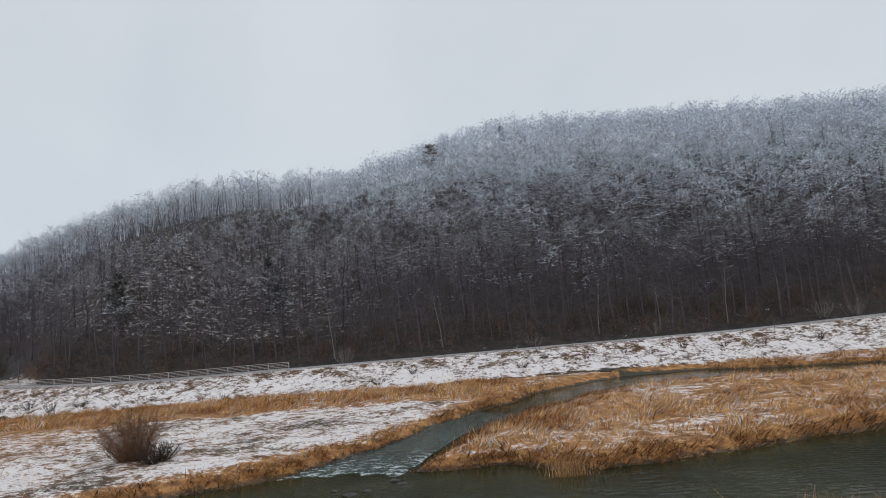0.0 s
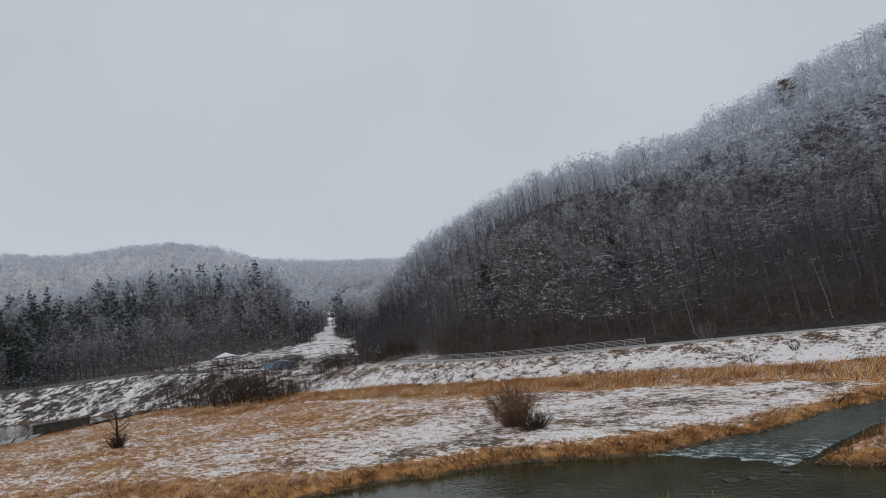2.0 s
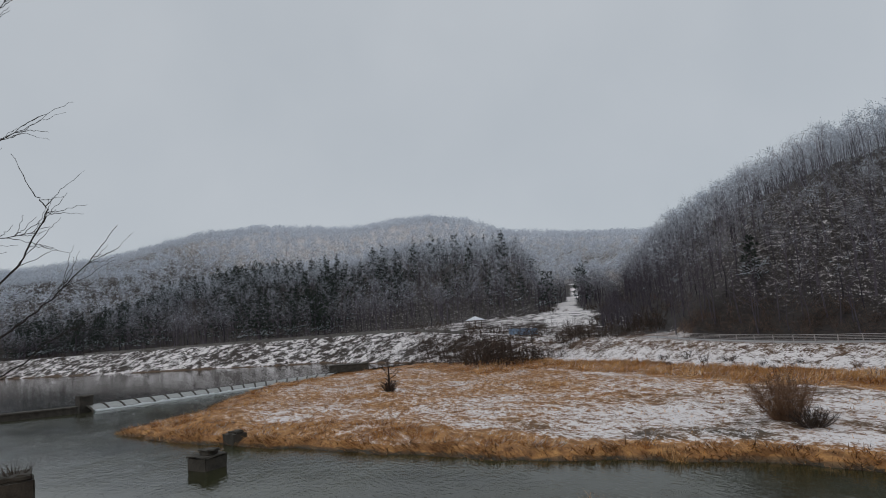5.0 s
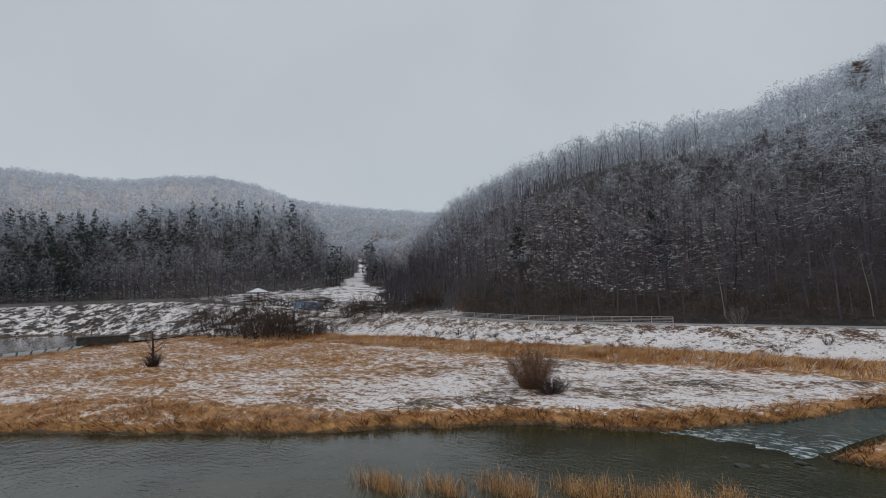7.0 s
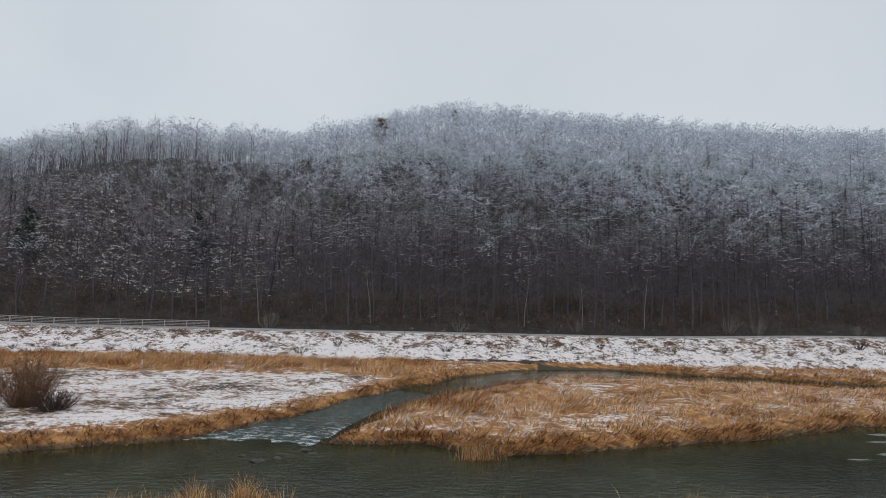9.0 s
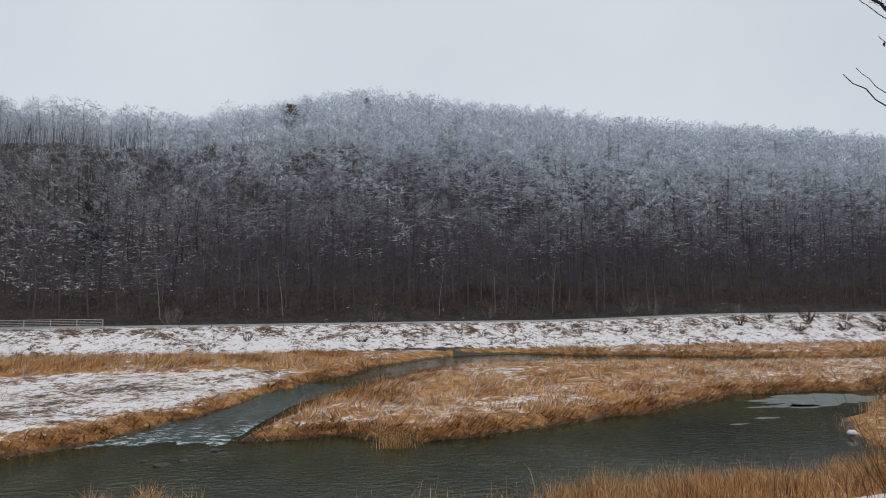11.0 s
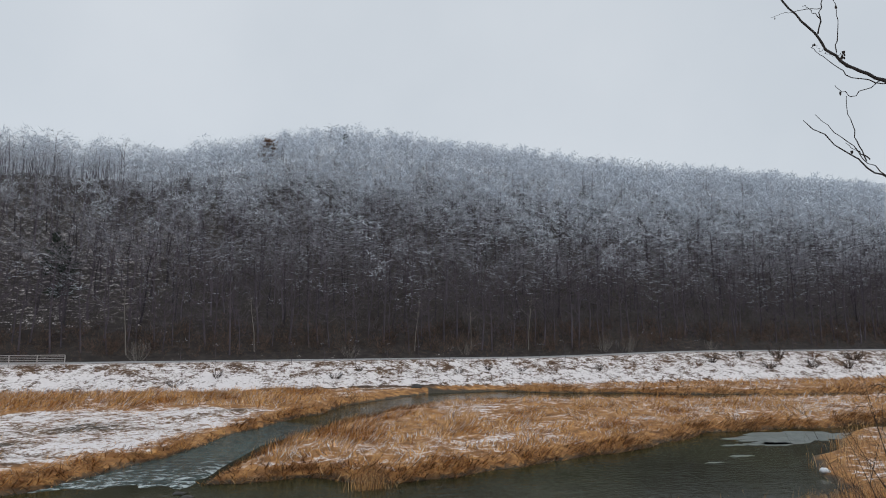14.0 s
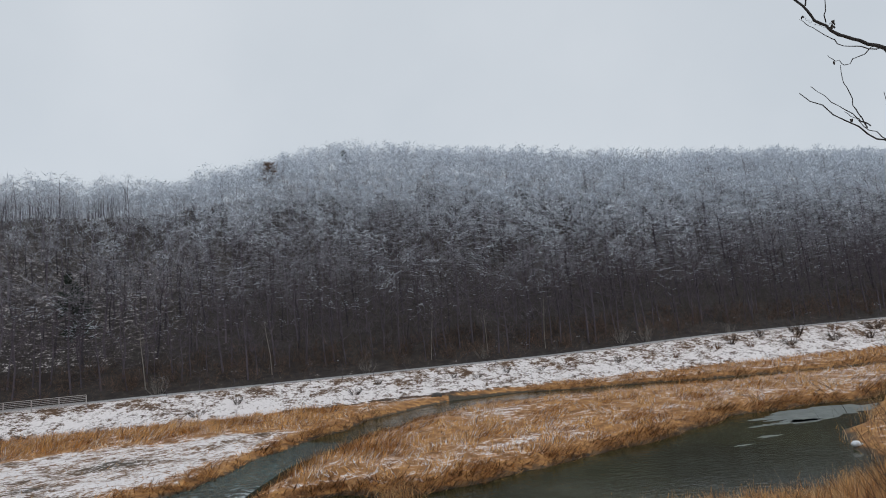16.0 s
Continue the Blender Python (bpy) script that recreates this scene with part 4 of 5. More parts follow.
dyke_bushes = [bush("dyke_shrub", 310 + k, 2.0, 1.0, 24, 16, BRUSH, (0, 0, -50), "dark bare shrub on the snowy dyke slope", "shrubs on the dyke", 0.022) for k in range(3)]
dyke_bushes += [bush("dry_shrub", 315, 1.9, 0.9, 24, 16, RUST, (0, 0, -50), "brown withered shrub on the snowy dyke slope", "shrubs on the dyke", 0.022)]
spots = [(-13, 72.5, 1.0), (1, 72, 1.1), (9, 73, 0.9), (30.5, 73, 1.2), (21.3, 74, 0.9), (-41, 70.5, 1.1), (-37, 69.5, 1.0), (-17.3, 71, 1.1), (-5.5, 74, 0.7), (10.8, 69.8, 0.6), (-58, 70.5, 1.2), (-10.5, 69.6, 0.6), (4, 73.6, 0.8), (14, 73.8, 0.8), (17, 73.2, 0.7), (26, 73.5, 0.8), (37, 73, 1.0), (45, 72, 1.1), (52, 72.5, 1.2), (57, 72, 1.3), (63, 71.5, 1.4), (70, 71, 1.5), (-27, 72, 0.6), (-48, 71, 0.7), (-52.5, 70, 0.8), (-62, 70, 1.2), (-66, 71, 1.4), (-70, 70, 1.2), (-74, 72, 1.3), (76, 71, 1.5), (84, 70, 1.6), (55, 73.5, 1.5), (60, 73.8, 1.3), (66, 73.2, 1.7), (72, 73, 1.6), (79, 72.6, 1.8), (88, 72, 1.8), (94, 71.5, 1.7)]
used = set()
for k, (x, y, size) in enumerate(spots):
    proto = dyke_bushes[int(gen_b.integers(0, 4))]
    m = Matrix.Translation(on_ground(x, y)) @ Matrix.Rotation(gen_b.random() * 6.28, 4, "Z") @ Matrix.Diagonal((size, size, size * gen_b.uniform(0.8, 1.1), 1))
    if proto.name not in used:
        used.add(proto.name)
        proto.matrix_basis = m
    else:
        copy_thing(proto, m)

def thicket(seed, wide, high, stems, fine, mat, label, group):
    """A patch of brush: many stems side by side, lower and thinner towards its ragged rim."""
    gen = np.random.default_rng(seed)
    ang, rad = gen.random(stems) * 6.28, np.sqrt(gen.random(stems))
    lump = 0.65 + 0.55 * gen.random(9)[(ang / 6.28 * 9).astype(int)]
    foot = np.column_stack([np.cos(ang) * rad * wide * 0.5, np.sin(ang) * rad * wide * 0.36, np.full(stems, -0.5)])
    tall = high * (1 - 0.72 * rad**2) * lump * gen.uniform(0.7, 1.1, stems)
    tip = foot * [1.12, 1.12, 0] + np.column_stack([gen.normal(0, 0.22, stems) * tall, gen.normal(0, 0.22, stems) * tall, tall])
    again = np.repeat(np.arange(stems), fine)
    on = foot[again] + (tip - foot)[again] * gen.uniform(0.3, 1.0, (len(again), 1))
    end = on + (gen.normal(0, 0.6, (len(again), 3)) + [0, 0, 0.45]) * (0.18 * tall[again] + 0.25)[:, None]
    ob = thing("bank_thicket", label, "shrub", group, (0, 0, -50))
    tagged(part("framework", mesh_of("framework", *slivers(foot, tip, 0.09, gen), mat), ob), kind="stuff")
    tagged(part("crown", mesh_of("crown", *slivers(on, end, 0.055, gen), mat), ob), kind="stuff")
    return ob


bank_bushes = [thicket(330 + k, 8.5, 4.2, 60, 16, (BRUSH, BRUSH, DRY_BRUSH)[k], ("dark leafless thicket on the far river bank", "dark leafless thicket on the far river bank", "brown withered thicket on the far river bank")[k], "thickets on the bank") for k in range(3)]
spots = [(-101, 57, 1.7), (-98, 60, 1.1), (-86, 80, 0.45), (-92, 79, 0.5), (-97, 78, 0.55), (-103, 77, 0.6), (-109, 76, 0.6), (-116, 76, 0.65), (-123, 75, 0.6), (-110, 62, 0.7), (-118, 64, 0.8), (-126, 62, 0.9), (-134, 60, 0.9), (-131, 66, 0.7), (-142, 58, 0.9), (-150, 60, 0.8), (-158, 62, 0.7), (-145, 70, 0.8), (-165, 58, 0.7), (-138, 76, 0.7), (-122, 80, 0.6), (-104, 78, 0.6), (-92, 82, 0.6), (-170, 66, 0.8), (-180, 60, 0.7), (-113, 56, 0.8), (-122, 55, 0.7), (-132, 52, 0.6), (-155, 52, 0.6), (-140, 118, 0.8), (-134, 111, 0.7), (-146, 125, 0.8), (-152, 130, 0.7), (-160, 128, 0.6), (-126, 106, 0.8), (-168, 124, 0.6), (-172, 118, 0.7), (-178, 126, 0.6), (-163, 136, 0.7), (-118, 100, 0.8), (-96, 93, 0.6), (-101, 97, 0.75), (-106, 101, 0.7), (-111, 105, 0.8), (-90, 88, 0.6), (-98, 90, 0.5), (-104, 60, 1.1), (-107, 57, 1.0), (-113, 61, 0.9), (-119, 60, 1.0), (-127, 58, 0.9), (-136, 65, 0.8), (-95, 62, 0.8), (-99, 65, 0.8), (-111, 66, 0.7), (-123, 68, 0.7)]
for k, (x, y, size) in enumerate(spots):
    m = Matrix.Translation(on_ground(x, y)) @ Matrix.Rotation(gen_b.random() * 6.28, 4, "Z") @ Matrix.Diagonal((size, size, size, 1))
    if k < 3:
        bank_bushes[k].matrix_basis = m
    else:
        copy_thing(bank_bushes[int(gen_b.integers(0, 3))], m)


def low_brush():
    """Tufts and scrub too many to count: at the wood's edge, on the dyke and on the snow."""
    gen = np.random.default_rng(8)
    protos = [merge([(lambda p: p[1])(bush_arrays(340 + k, 2.4, 1.5, 12, 8, 0.03))]) for k in range(4)]
    x = np.r_[gen.uniform(-90, 150, 1100), gen.uniform(-200, -75, 260)]
    y = np.r_[gen.uniform(80.5, 88, 1100), np.zeros(260)]
    y[1100:] = 92 - (x[1100:] + 92) * 0.72 + gen.uniform(-2, 9, 260)
    keep = inside_by(x, y, WOODS) > 0.4
    x, y = x[keep], y[keep]
    places = np.column_stack([x, y, land(x, y)[0]])
    n = len(x)
    red = gen.random(n) < 0.55
    picks, turns, scales = gen.integers(0, 4, n), gen.random(n) * 6.28, gen.uniform(0.5, 1.9, n)
    stuff("wood_edge_brush", planted(protos, picks[~red], places[~red], turns[~red], scales[~red]), BRUSH, "dark bare undergrowth along the foot of the wood", "undergrowth")
    stuff("wood_edge_scrub", planted(protos, picks[red], places[red], turns[red], scales[red]), DRY_BRUSH, "brown withered undergrowth along the foot of the wood", "undergrowth")
    x, y = gen.uniform(-420, -84, 9000), gen.uniform(-180, 96, 9000)
    d = inside_by(x, y, FAR_SIDE)
    keep = (d > 2) & (d < 34) & (gen.random(9000) < np.clip(fractal(x, y, 9, 117) * 3.4 - 1.05 + 0.9 * smooth(-x, 170, 200) * smooth(d, 18, 22) + 0.75 * smooth(-x, 98, 108) * smooth(x, -165, -150) * smooth(y, 44, 50), 0.03, 1)) & (inside_by(x, y, WOODS) < 0)
    x, y = x[keep], y[keep]
    n = len(x)
    stuff("bank_brush", planted(protos, gen.integers(0, 4, n), np.column_stack([x, y, land(x, y)[0]]), gen.random(n) * 6.28, gen.uniform(0.5, 1.5, n) * (1 + 0.7 * smooth(x, -185, -170))), BRUSH, "tangled bare brush on the snowy far bank", "undergrowth")
    shade = [bush_arrays(345 + k, 3.4, 4.2, 8, 6, 0.03)[1] for k in range(4)]
    x, y = gen.uniform(-95, 150, 2600), gen.uniform(84, 116, 2600)
    keep = (inside_by(x, y, WOODS) > 2) & (gen.random(2600) < 0.25 + 0.75 * smooth(x, -40, -10))
    x, y = x[keep], y[keep]
    n = len(x)
    stuff("wood_understory", planted(shade, gen.integers(0, 4, n), np.column_stack([x, y, land(x, y)[0]]), gen.random(n) * 6.28, gen.uniform(0.6, 1.3, n)), TWIG, "thin bare saplings and undergrowth beneath the trees", "undergrowth")
    x, y = gen.uniform(-88, 150, 520), gen.uniform(80.6, 84.0, 520)
    keep = inside_by(x, y, WOODS) > -0.6
    x, y = x[keep], y[keep]
    n = len(x)
    stuff("wood_edge_saplings", planted(shade, gen.integers(0, 4, n), np.column_stack([x, y, land(x, y)[0]]), gen.random(n) * 6.28, gen.uniform(0.35, 1.0, n)), DRY_BRUSH, "brown tangled saplings along the foot of the wood", "undergrowth")
    # tufts that stick through the snow
    small = [bush_arrays(350 + k, 0.55, 0.2, 3, 2, 0.03)[1] for k in range(5)]
    count = 110000
    x, y = gen.uniform(-190, 120, count), gen.uniform(8, 90, count)
    d = inside_by(x, y, FAR_SIDE)
    up = smooth(d, 1.0, 6.5)
    want = np.where((d > 0.5) & (d < 9 + 12 * smooth(-x, 75, 150)), 0.35 + 0.55 * up, 0.0) * np.clip(fractal(x, y, 5, 111) * 3.0 - 1.0, 0.05, 1)
    want = np.where((d > -0.3) & (d < 1.4) & (x > -75), 0.9, want)
    inner = (inside_by(x, y, SPIT) > 2) & (d < 0)
    want = np.where(inner, 0.75 * np.clip(fractal(x, y, 3, 113) * 3.0 - 0.95, 0.08, 1), want)
    keep = gen.random(len(x)) < want
    x, y = x[keep], y[keep]
    n = len(x)
    places = np.column_stack([x, y, land(x, y)[0]])
    stuff("snow_tufts", planted(small, gen.integers(0, 4, n), places, gen.random(n) * 6.28, gen.uniform(0.4, 1.5, n)), BRUSH, "dark weeds and stubble sticking through the snow", "weeds")


low_brush()


# ---- trees that stand singly ----
def tree_thing(name, seed, height, label, category, group, wood=BARK, limbs=13, twigs=330, spread=0.22, start=0.36, rime=0.25, twig_width=0.03, girth=0.8):
    wd, fine, ri = bare_tree(seed, height, limbs, twigs, spread, start, twig_width, 6, True, 1.4, 1, 0.4, girth)
    ob = thing(name, label, category, group)
    part("trunk", mesh_of("trunk", *wd, wood, True), ob)
    tagged(part("crown", mesh_of("crown", *fine, wood), ob), kind="stuff")
    if rime:
        n = max(2, int(len(ri[1]) * rime))
        tagged(part("snow", mesh_of("snow", ri[0][: 3 * n], ri[1][:n], RIME), ob, "thin snow lying along the twigs"), kind="stuff")
    return ob


def place_all(protos, spots, gen, lo=0.8, hi=1.15):
    first = set()
    for k, (x, y) in enumerate(spots):
        p = protos[int(gen.integers(0, len(protos)))] if k >= len(protos) else protos[k]
        s = gen.uniform(lo, hi)
        m = Matrix.Translation(on_ground(x, y)) @ Matrix.Rotation(gen.random() * 6.28, 4, "Z") @ Matrix.Diagonal((s, s, s, 1))
        if k < len(protos):
            p.matrix_basis = m
        else:
            copy_thing(p, m)


gen_t = np.random.default_rng(55)
edge_trees = [tree_thing("bare_tree", 400 + k, 11.5, "slender bare tree at the foot of the snowy wood", "tree", "trees at the wood's edge", rime=0.14) for k in range(6)]
spots = [(x + gen_t.uniform(-0.9, 0.9), 83.2 + gen_t.uniform(-1.2, 2.6)) for x in np.arange(-80, 135, 1.75)]
spots += [(-84 - k * 2.6 + gen_t.uniform(-1, 1), 90.5 + k * 1.9 + gen_t.uniform(0, 3)) for k in range(34)]
place_all(edge_trees, spots, gen_t, 0.7, 1.2)

PALE_BARK = plain("pale_bark", (0.16, 0.145, 0.13), (0.34, 0.31, 0.28), 3.0, 0.9, 0.3)
pale_trees = [tree_thing("pale_tree", 420 + k, 11.0, "pale-barked slender tree against the dark wood", "tree", "pale trees at the wood's edge", PALE_BARK, 8, 90, 0.14, 0.55, 0.1, girth=0.6) for k in range(2)]
place_all(pale_trees, [(-10.0, 82.4), (-26.3, 82.4), (12.4, 82.8), (30.3, 82.5), (21, 83)], gen_t, 0.8, 1.05)
dead = [bush("pale_shrub", 430 + k, 3.6, 2.5, 20, 22, PALE_BARK, (0, 0, -50), "pale bare shrub at the foot of the wood", "pale shrubs", 0.016) for k in range(2)]
place_all(dead, [(3.0, 81.3), (45.8, 80.9), (-24.5, 81), (60, 80), (20, 81.6), (42, 81.5)], gen_t, 0.8, 1.2)

roadside = [tree_thing("roadside_sapling", 440 + k, 3.3, "young bare roadside tree on the dyke", "tree", "row of roadside saplings", BARK, 8, 60, 0.2, 0.4, 0.15, 0.02) for k in range(3)]
place_all(roadside, [(-22 + 4.25 * k + gen_t.uniform(-0.4, 0.4), 75.6 + 0.02 * k) for k in range(26)], gen_t, 0.8, 1.15)

terrace = [tree_thing("terrace_tree", 450 + k, 5.5, "small bare tree on the terrace by the valley track", "tree", "trees on the terrace", BRUSH, 10, 130, 0.3, 0.3, 0.1, 0.04) for k in range(2)]
place_all(terrace, [(-128, 80), (-120, 84), (-112, 86), (-105, 85), (-98, 84), (-136, 84), (-146, 86), (-160, 84), (-168, 80), (-176, 76), (-184, 72), (-152, 96), (-140, 98), (-88, 82), (-130, 96), (-172, 90), (-190, 86)], gen_t, 0.7, 1.2)
tree_thing("young_tree", 460, 5.2, "crooked young tree on the river spit", "tree", "", BRUSH, 11, 200, 0.3, 0.16, 0.0, 0.05, 3.4).matrix_basis = Matrix.Translation(on_ground(-76.6, 25.2)) @ Matrix.Rotation(radians(14), 4, (0.35, 0.94, 0))


def pine_thing(name, seed, height, at, label, group="", needles=NEEDLE, layers=11, per=9, fine=16, start=0.32, reach_of=None, leaf=0.028):
    tr, ne, sn = pine(seed, height, layers, per, fine, start, reach_of, leaf)
    ob = thing(name, label, "tree", group, at)
    part("trunk", mesh_of("trunk", *tr, BARK, True), ob)
    tagged(part("foliage", mesh_of("foliage", *ne, needles), ob), kind="stuff")
    k = len(sn[1]) // 4
    tagged(part("snow", mesh_of("snow", sn[0][: 3 * k], sn[1][:k], RIME), ob, "snow lying on the boughs"), kind="stuff")
    return ob


pine_thing("ridge_pine", 470, 11.5, on_ground(-19.3, 171), "reddish-brown withered pine on the snowy ridge", needles=RUST, layers=14, per=10, fine=18, leaf=0.011, start=0.3, reach_of=lambda s: 0.22 * np.sqrt(max(0.04, 1 - ((s - 0.5) / 0.5) ** 2)))
pine_thing("lone_pine", 471, 18.5, on_ground(-258, 206), "dark flat-topped lone pine beside the snowy valley track", layers=4, per=6, fine=6, leaf=0.016, start=0.66, reach_of=lambda s: 0.2 * np.sqrt(max(0.1, 1 - ((s - 0.72) / 0.3) ** 2)))
for k, (x, y, hgt) in enumerate([(-66, 89, 10), (-38, 91, 10), (-42, 97, 10), (4, 192, 10), (62, 188, 9), (120, 186, 10)]):
    pine_thing("hill_pine", 480 + k, hgt, on_ground(x, y), "dark green pine among the bare trees of the hill", "pines on the hill", layers=9, per=8, fine=11)


# ---- road, rail, weir and other built things ----
def box(bm, size, at, bevel=0.0, turn=0.0):
    made = bmesh.ops.create_cube(bm, size=1.0)["verts"]
    bmesh.ops.scale(bm, vec=size, verts=made)
    if bevel:
        edges = list({e for v in made for e in v.link_edges})
        out = bmesh.ops.bevel(bm, geom=edges, offset=bevel, segments=2, affect="EDGES")
        made = [v for v in bm.verts if v in set(out["verts"]) or v in set(made)]
    if turn:
        bmesh.ops.rotate(bm, verts=made, cent=(0, 0, 0), matrix=Matrix.Rotation(turn, 3, "Z"))
    bmesh.ops.translate(bm, vec=at, verts=made)
    return made


def box_mesh(name, size, mat, bevel=0.0):
    bm = bmesh.new()
    box(bm, size, (0, 0, 0), bevel)
    return from_bm(name, bm, mat)


def dyke_road():
    xs = np.arange(-84, 150, 1.0)
    ys = np.interp(xs, [-84, -70, 20, 90, 150], [79.6, 76.6, 78.0, 76.6, 75.0])
    rows = []
    for off in (0.0, 0.05, 2.15, 2.2):
        rows.append(np.column_stack([xs, ys + off, land(xs, ys + off)[0].clip(0, 5.2) + (0.06 if 0 < off < 2.2 else -0.3)]))
    v = np.concatenate(rows)
    n = len(xs)
    f = [(r * n + k, r * n + k + 1, (r + 1) * n + k + 1, (r + 1) * n + k) for r in range(3) for k in range(n - 1)]
    tagged(new("road", mesh_of("road", v, np.array(f), ASPHALT, False)), "narrow wet road along the top of the dyke", "road", kind="structure")


dyke_road()


def far_parapet():
    """The low wall beside the road on the high bank upstream."""
    ob = thing("parapet", "long pale concrete parapet beside the road upstream", "parapet")
    foot = np.array(FAR_SIDE[6:11], float)
    leg = np.r_[0, np.cumsum(np.hypot(*np.diff(foot, axis=0).T))]
    s = np.arange(8.0, leg[-1] - 2, 6.0)
    way = np.column_stack([np.interp(s, leg, foot[:, 0]), np.interp(s, leg, foot[:, 1])])
    ahead = np.gradient(way, axis=0)
    ahead /= np.hypot(*ahead.T)[:, None]
    way += np.column_stack([ahead[:, 1], -ahead[:, 0]]) * 20.0
    z = land(way[:, 0], way[:, 1])[0]
    mesh = box_mesh("section", (6.1, 0.35, 1.1), OLD_CONCRETE, 0.04)
    for k in range(len(s) - 1):
        p = part("section", mesh, ob)
        mid = (way[k] + way[k + 1]) / 2
        p.location = (mid[0], mid[1], (z[k] + z[k + 1]) / 2 + 0.4)
        gap = way[k + 1] - way[k]
        p.scale = (np.hypot(*gap) / 6.0, 1, 1)
        p.rotation_euler = (0, 0, math.atan2(gap[1], gap[0]))


far_parapet()


def dyke_fence():
    ob = thing("fence", "galvanised steel rail fence along the dyke road", "fence", at=(0, 0, 0))
    xs = np.arange(-30.6, -80, -2.95)
    ys = np.interp(xs, [-80, -70, -27], [77.4, 75.2, 74.9])
    zs = dyke_top(xs)
    post = box_mesh("post", (0.09, 0.09, 1.45), STEEL, 0.01)
    for x, y, z in zip(xs, ys, zs):
        p = part("post", post, ob)
        p.location = (x, y, z + 0.5)
    for k in range(6):
        dz = 0.22 + k * 0.2
        path = np.column_stack([xs, ys - 0.06, zs + dz])
        part("rail", mesh_of("rail", *tube(path, np.full(len(xs), 0.042 if k == 5 else 0.028), 6), STEEL, True), ob)


dyke_fence()


def weir():
    ob = thing("weir", "low concrete weir with water sliding over its panels", "weir")
    a, b = np.array([-115.0, -17.0]), np.array([-132.0, 31.0])
    c, d = np.array([-107.6, -14.4]), np.array([-128.6, 29.0])
    count = 20
    prof = [(0.0, 0.55), (0.15, 0.72), (0.4, 0.66), (0.7, 0.42), (0.92, 0.12), (1.0, -0.25)]
    for k in range(count):
        s0, s1 = (k + 0.02) / count, (k + 0.98) / count
        v = []
        for s in (s0, s1):
            top, foot = a + (b - a) * s, c + (d - c) * s
            v += [(*(top + (foot - top) * q), z) for q, z in prof]
        n = len(prof)
        f = [(i, i + 1, n + i + 1, n + i) for i in range(n - 1)]
        part("panel", mesh_of("panel", np.array(v), np.array(f), CONCRETE_PALE, True), ob, "wet pale panel with a sheet of water" if k == 0 else "")
    for k in range(count + 1):
        s = k / count
        top, foot = a + (b - a) * s, c + (d - c) * s
        path = [(*(top + (foot - top) * q), z + 0.03) for q, z in prof]
        part("rib", mesh_of("rib", *tube(path, np.full(len(path), 0.16), 5), CONCRETE), ob, "dark rib between two panels" if k == 0 else "")
    foam = []
    for k in range(60):
        s = k / 59
        foot = c + (d - c) * s
        foam.append((*(foot + np.array([0.5, 0.1]) + rng.normal(0, 0.12, 2)), 0.02))
    part("foam", mesh_of("foam", *tube(foam, rng.uniform(0.16, 0.42, 60), 5), FOAM, True), ob, "white foam at the foot of the weir")


weir()


def block(name, at, turn, tiers, label, category="pier", mat=CONCRETE):
    """Stacked concrete blocks, each a little worn."""
    ob = thing(name, label, category, at=at)
    ob.rotation_euler[2] = turn
    z = -1.2
    for k, (part_name, w, d, hgt, dx) in enumerate(tiers):
        bm = bmesh.new()
        box(bm, (w, d, hgt), (dx, 0, 0), 0.05)
        bmesh.ops.subdivide_edges(bm, edges=[e for e in bm.edges if e.calc_length() > 0.6], cuts=2, use_grid_fill=True)
        for v in bm.verts:
            v.co += Vector(rng.normal(0, 0.032, 3))
        p = part(part_name, from_bm(part_name, bm, mat), ob)
        p.location = (0, 0, z + hgt / 2)
        z += hgt
    return ob


block("old_bridge_pier", (-47.9, 1.0, 0), radians(35), [("footing", 2.15, 1.9, 2.1, 0), ("cap", 2.3, 2.0, 0.12, 0), ("pedestal", 1.1, 0.9, 0.28, 0.2), ("slab", 1.35, 1.1, 0.12, 0.25)], "weathered stepped concrete pier standing in the river")
block("old_bridge_pier", (-57.2, 3.6, 0), radians(30), [("footing", 1.7, 1.4, 2.15, 0), ("cap", 1.2, 0.9, 0.22, 0.1)], "weathered concrete pier stump at the reedy shore")
block("bank_pillar", (-36.0, -8.2, 0), radians(12), [("footing", 2.0, 1.6, 4.4, 0), ("cap", 1.8, 1.4, 0.3, -0.05)], "dark concrete pillar overgrown with weeds by the bank")
block("weir_pillar", (-113.6, -16.6, 0), radians(20), [("footing", 3.0, 2.0, 3.3, 0), ("cap", 3.2, 2.2, 0.25, 0)], "dark concrete pillar at the end of the weir")
block("weir_abutment", (-134.5, 34.5, 0), radians(65), [("wall", 9.0, 3.0, 3.2, 0), ("coping", 9.2, 3.2, 0.2, 0)], "dark concrete abutment where the weir meets the bank", "abutment")
block("weir_wall", (-111.5, -40.0, 0), radians(86), [("wall", 46.0, 1.6, 2.0, 0), ("coping", 46.0, 1.9, 0.18, 0)], "long dark concrete sill beside the weir", "wall")
bush("pillar_weeds", 360, 1.8, 0.8, 20, 16, BRUSH, (-36.0, -8.2, 3.4), "dark weeds growing over the concrete pillar", thick=0.02)


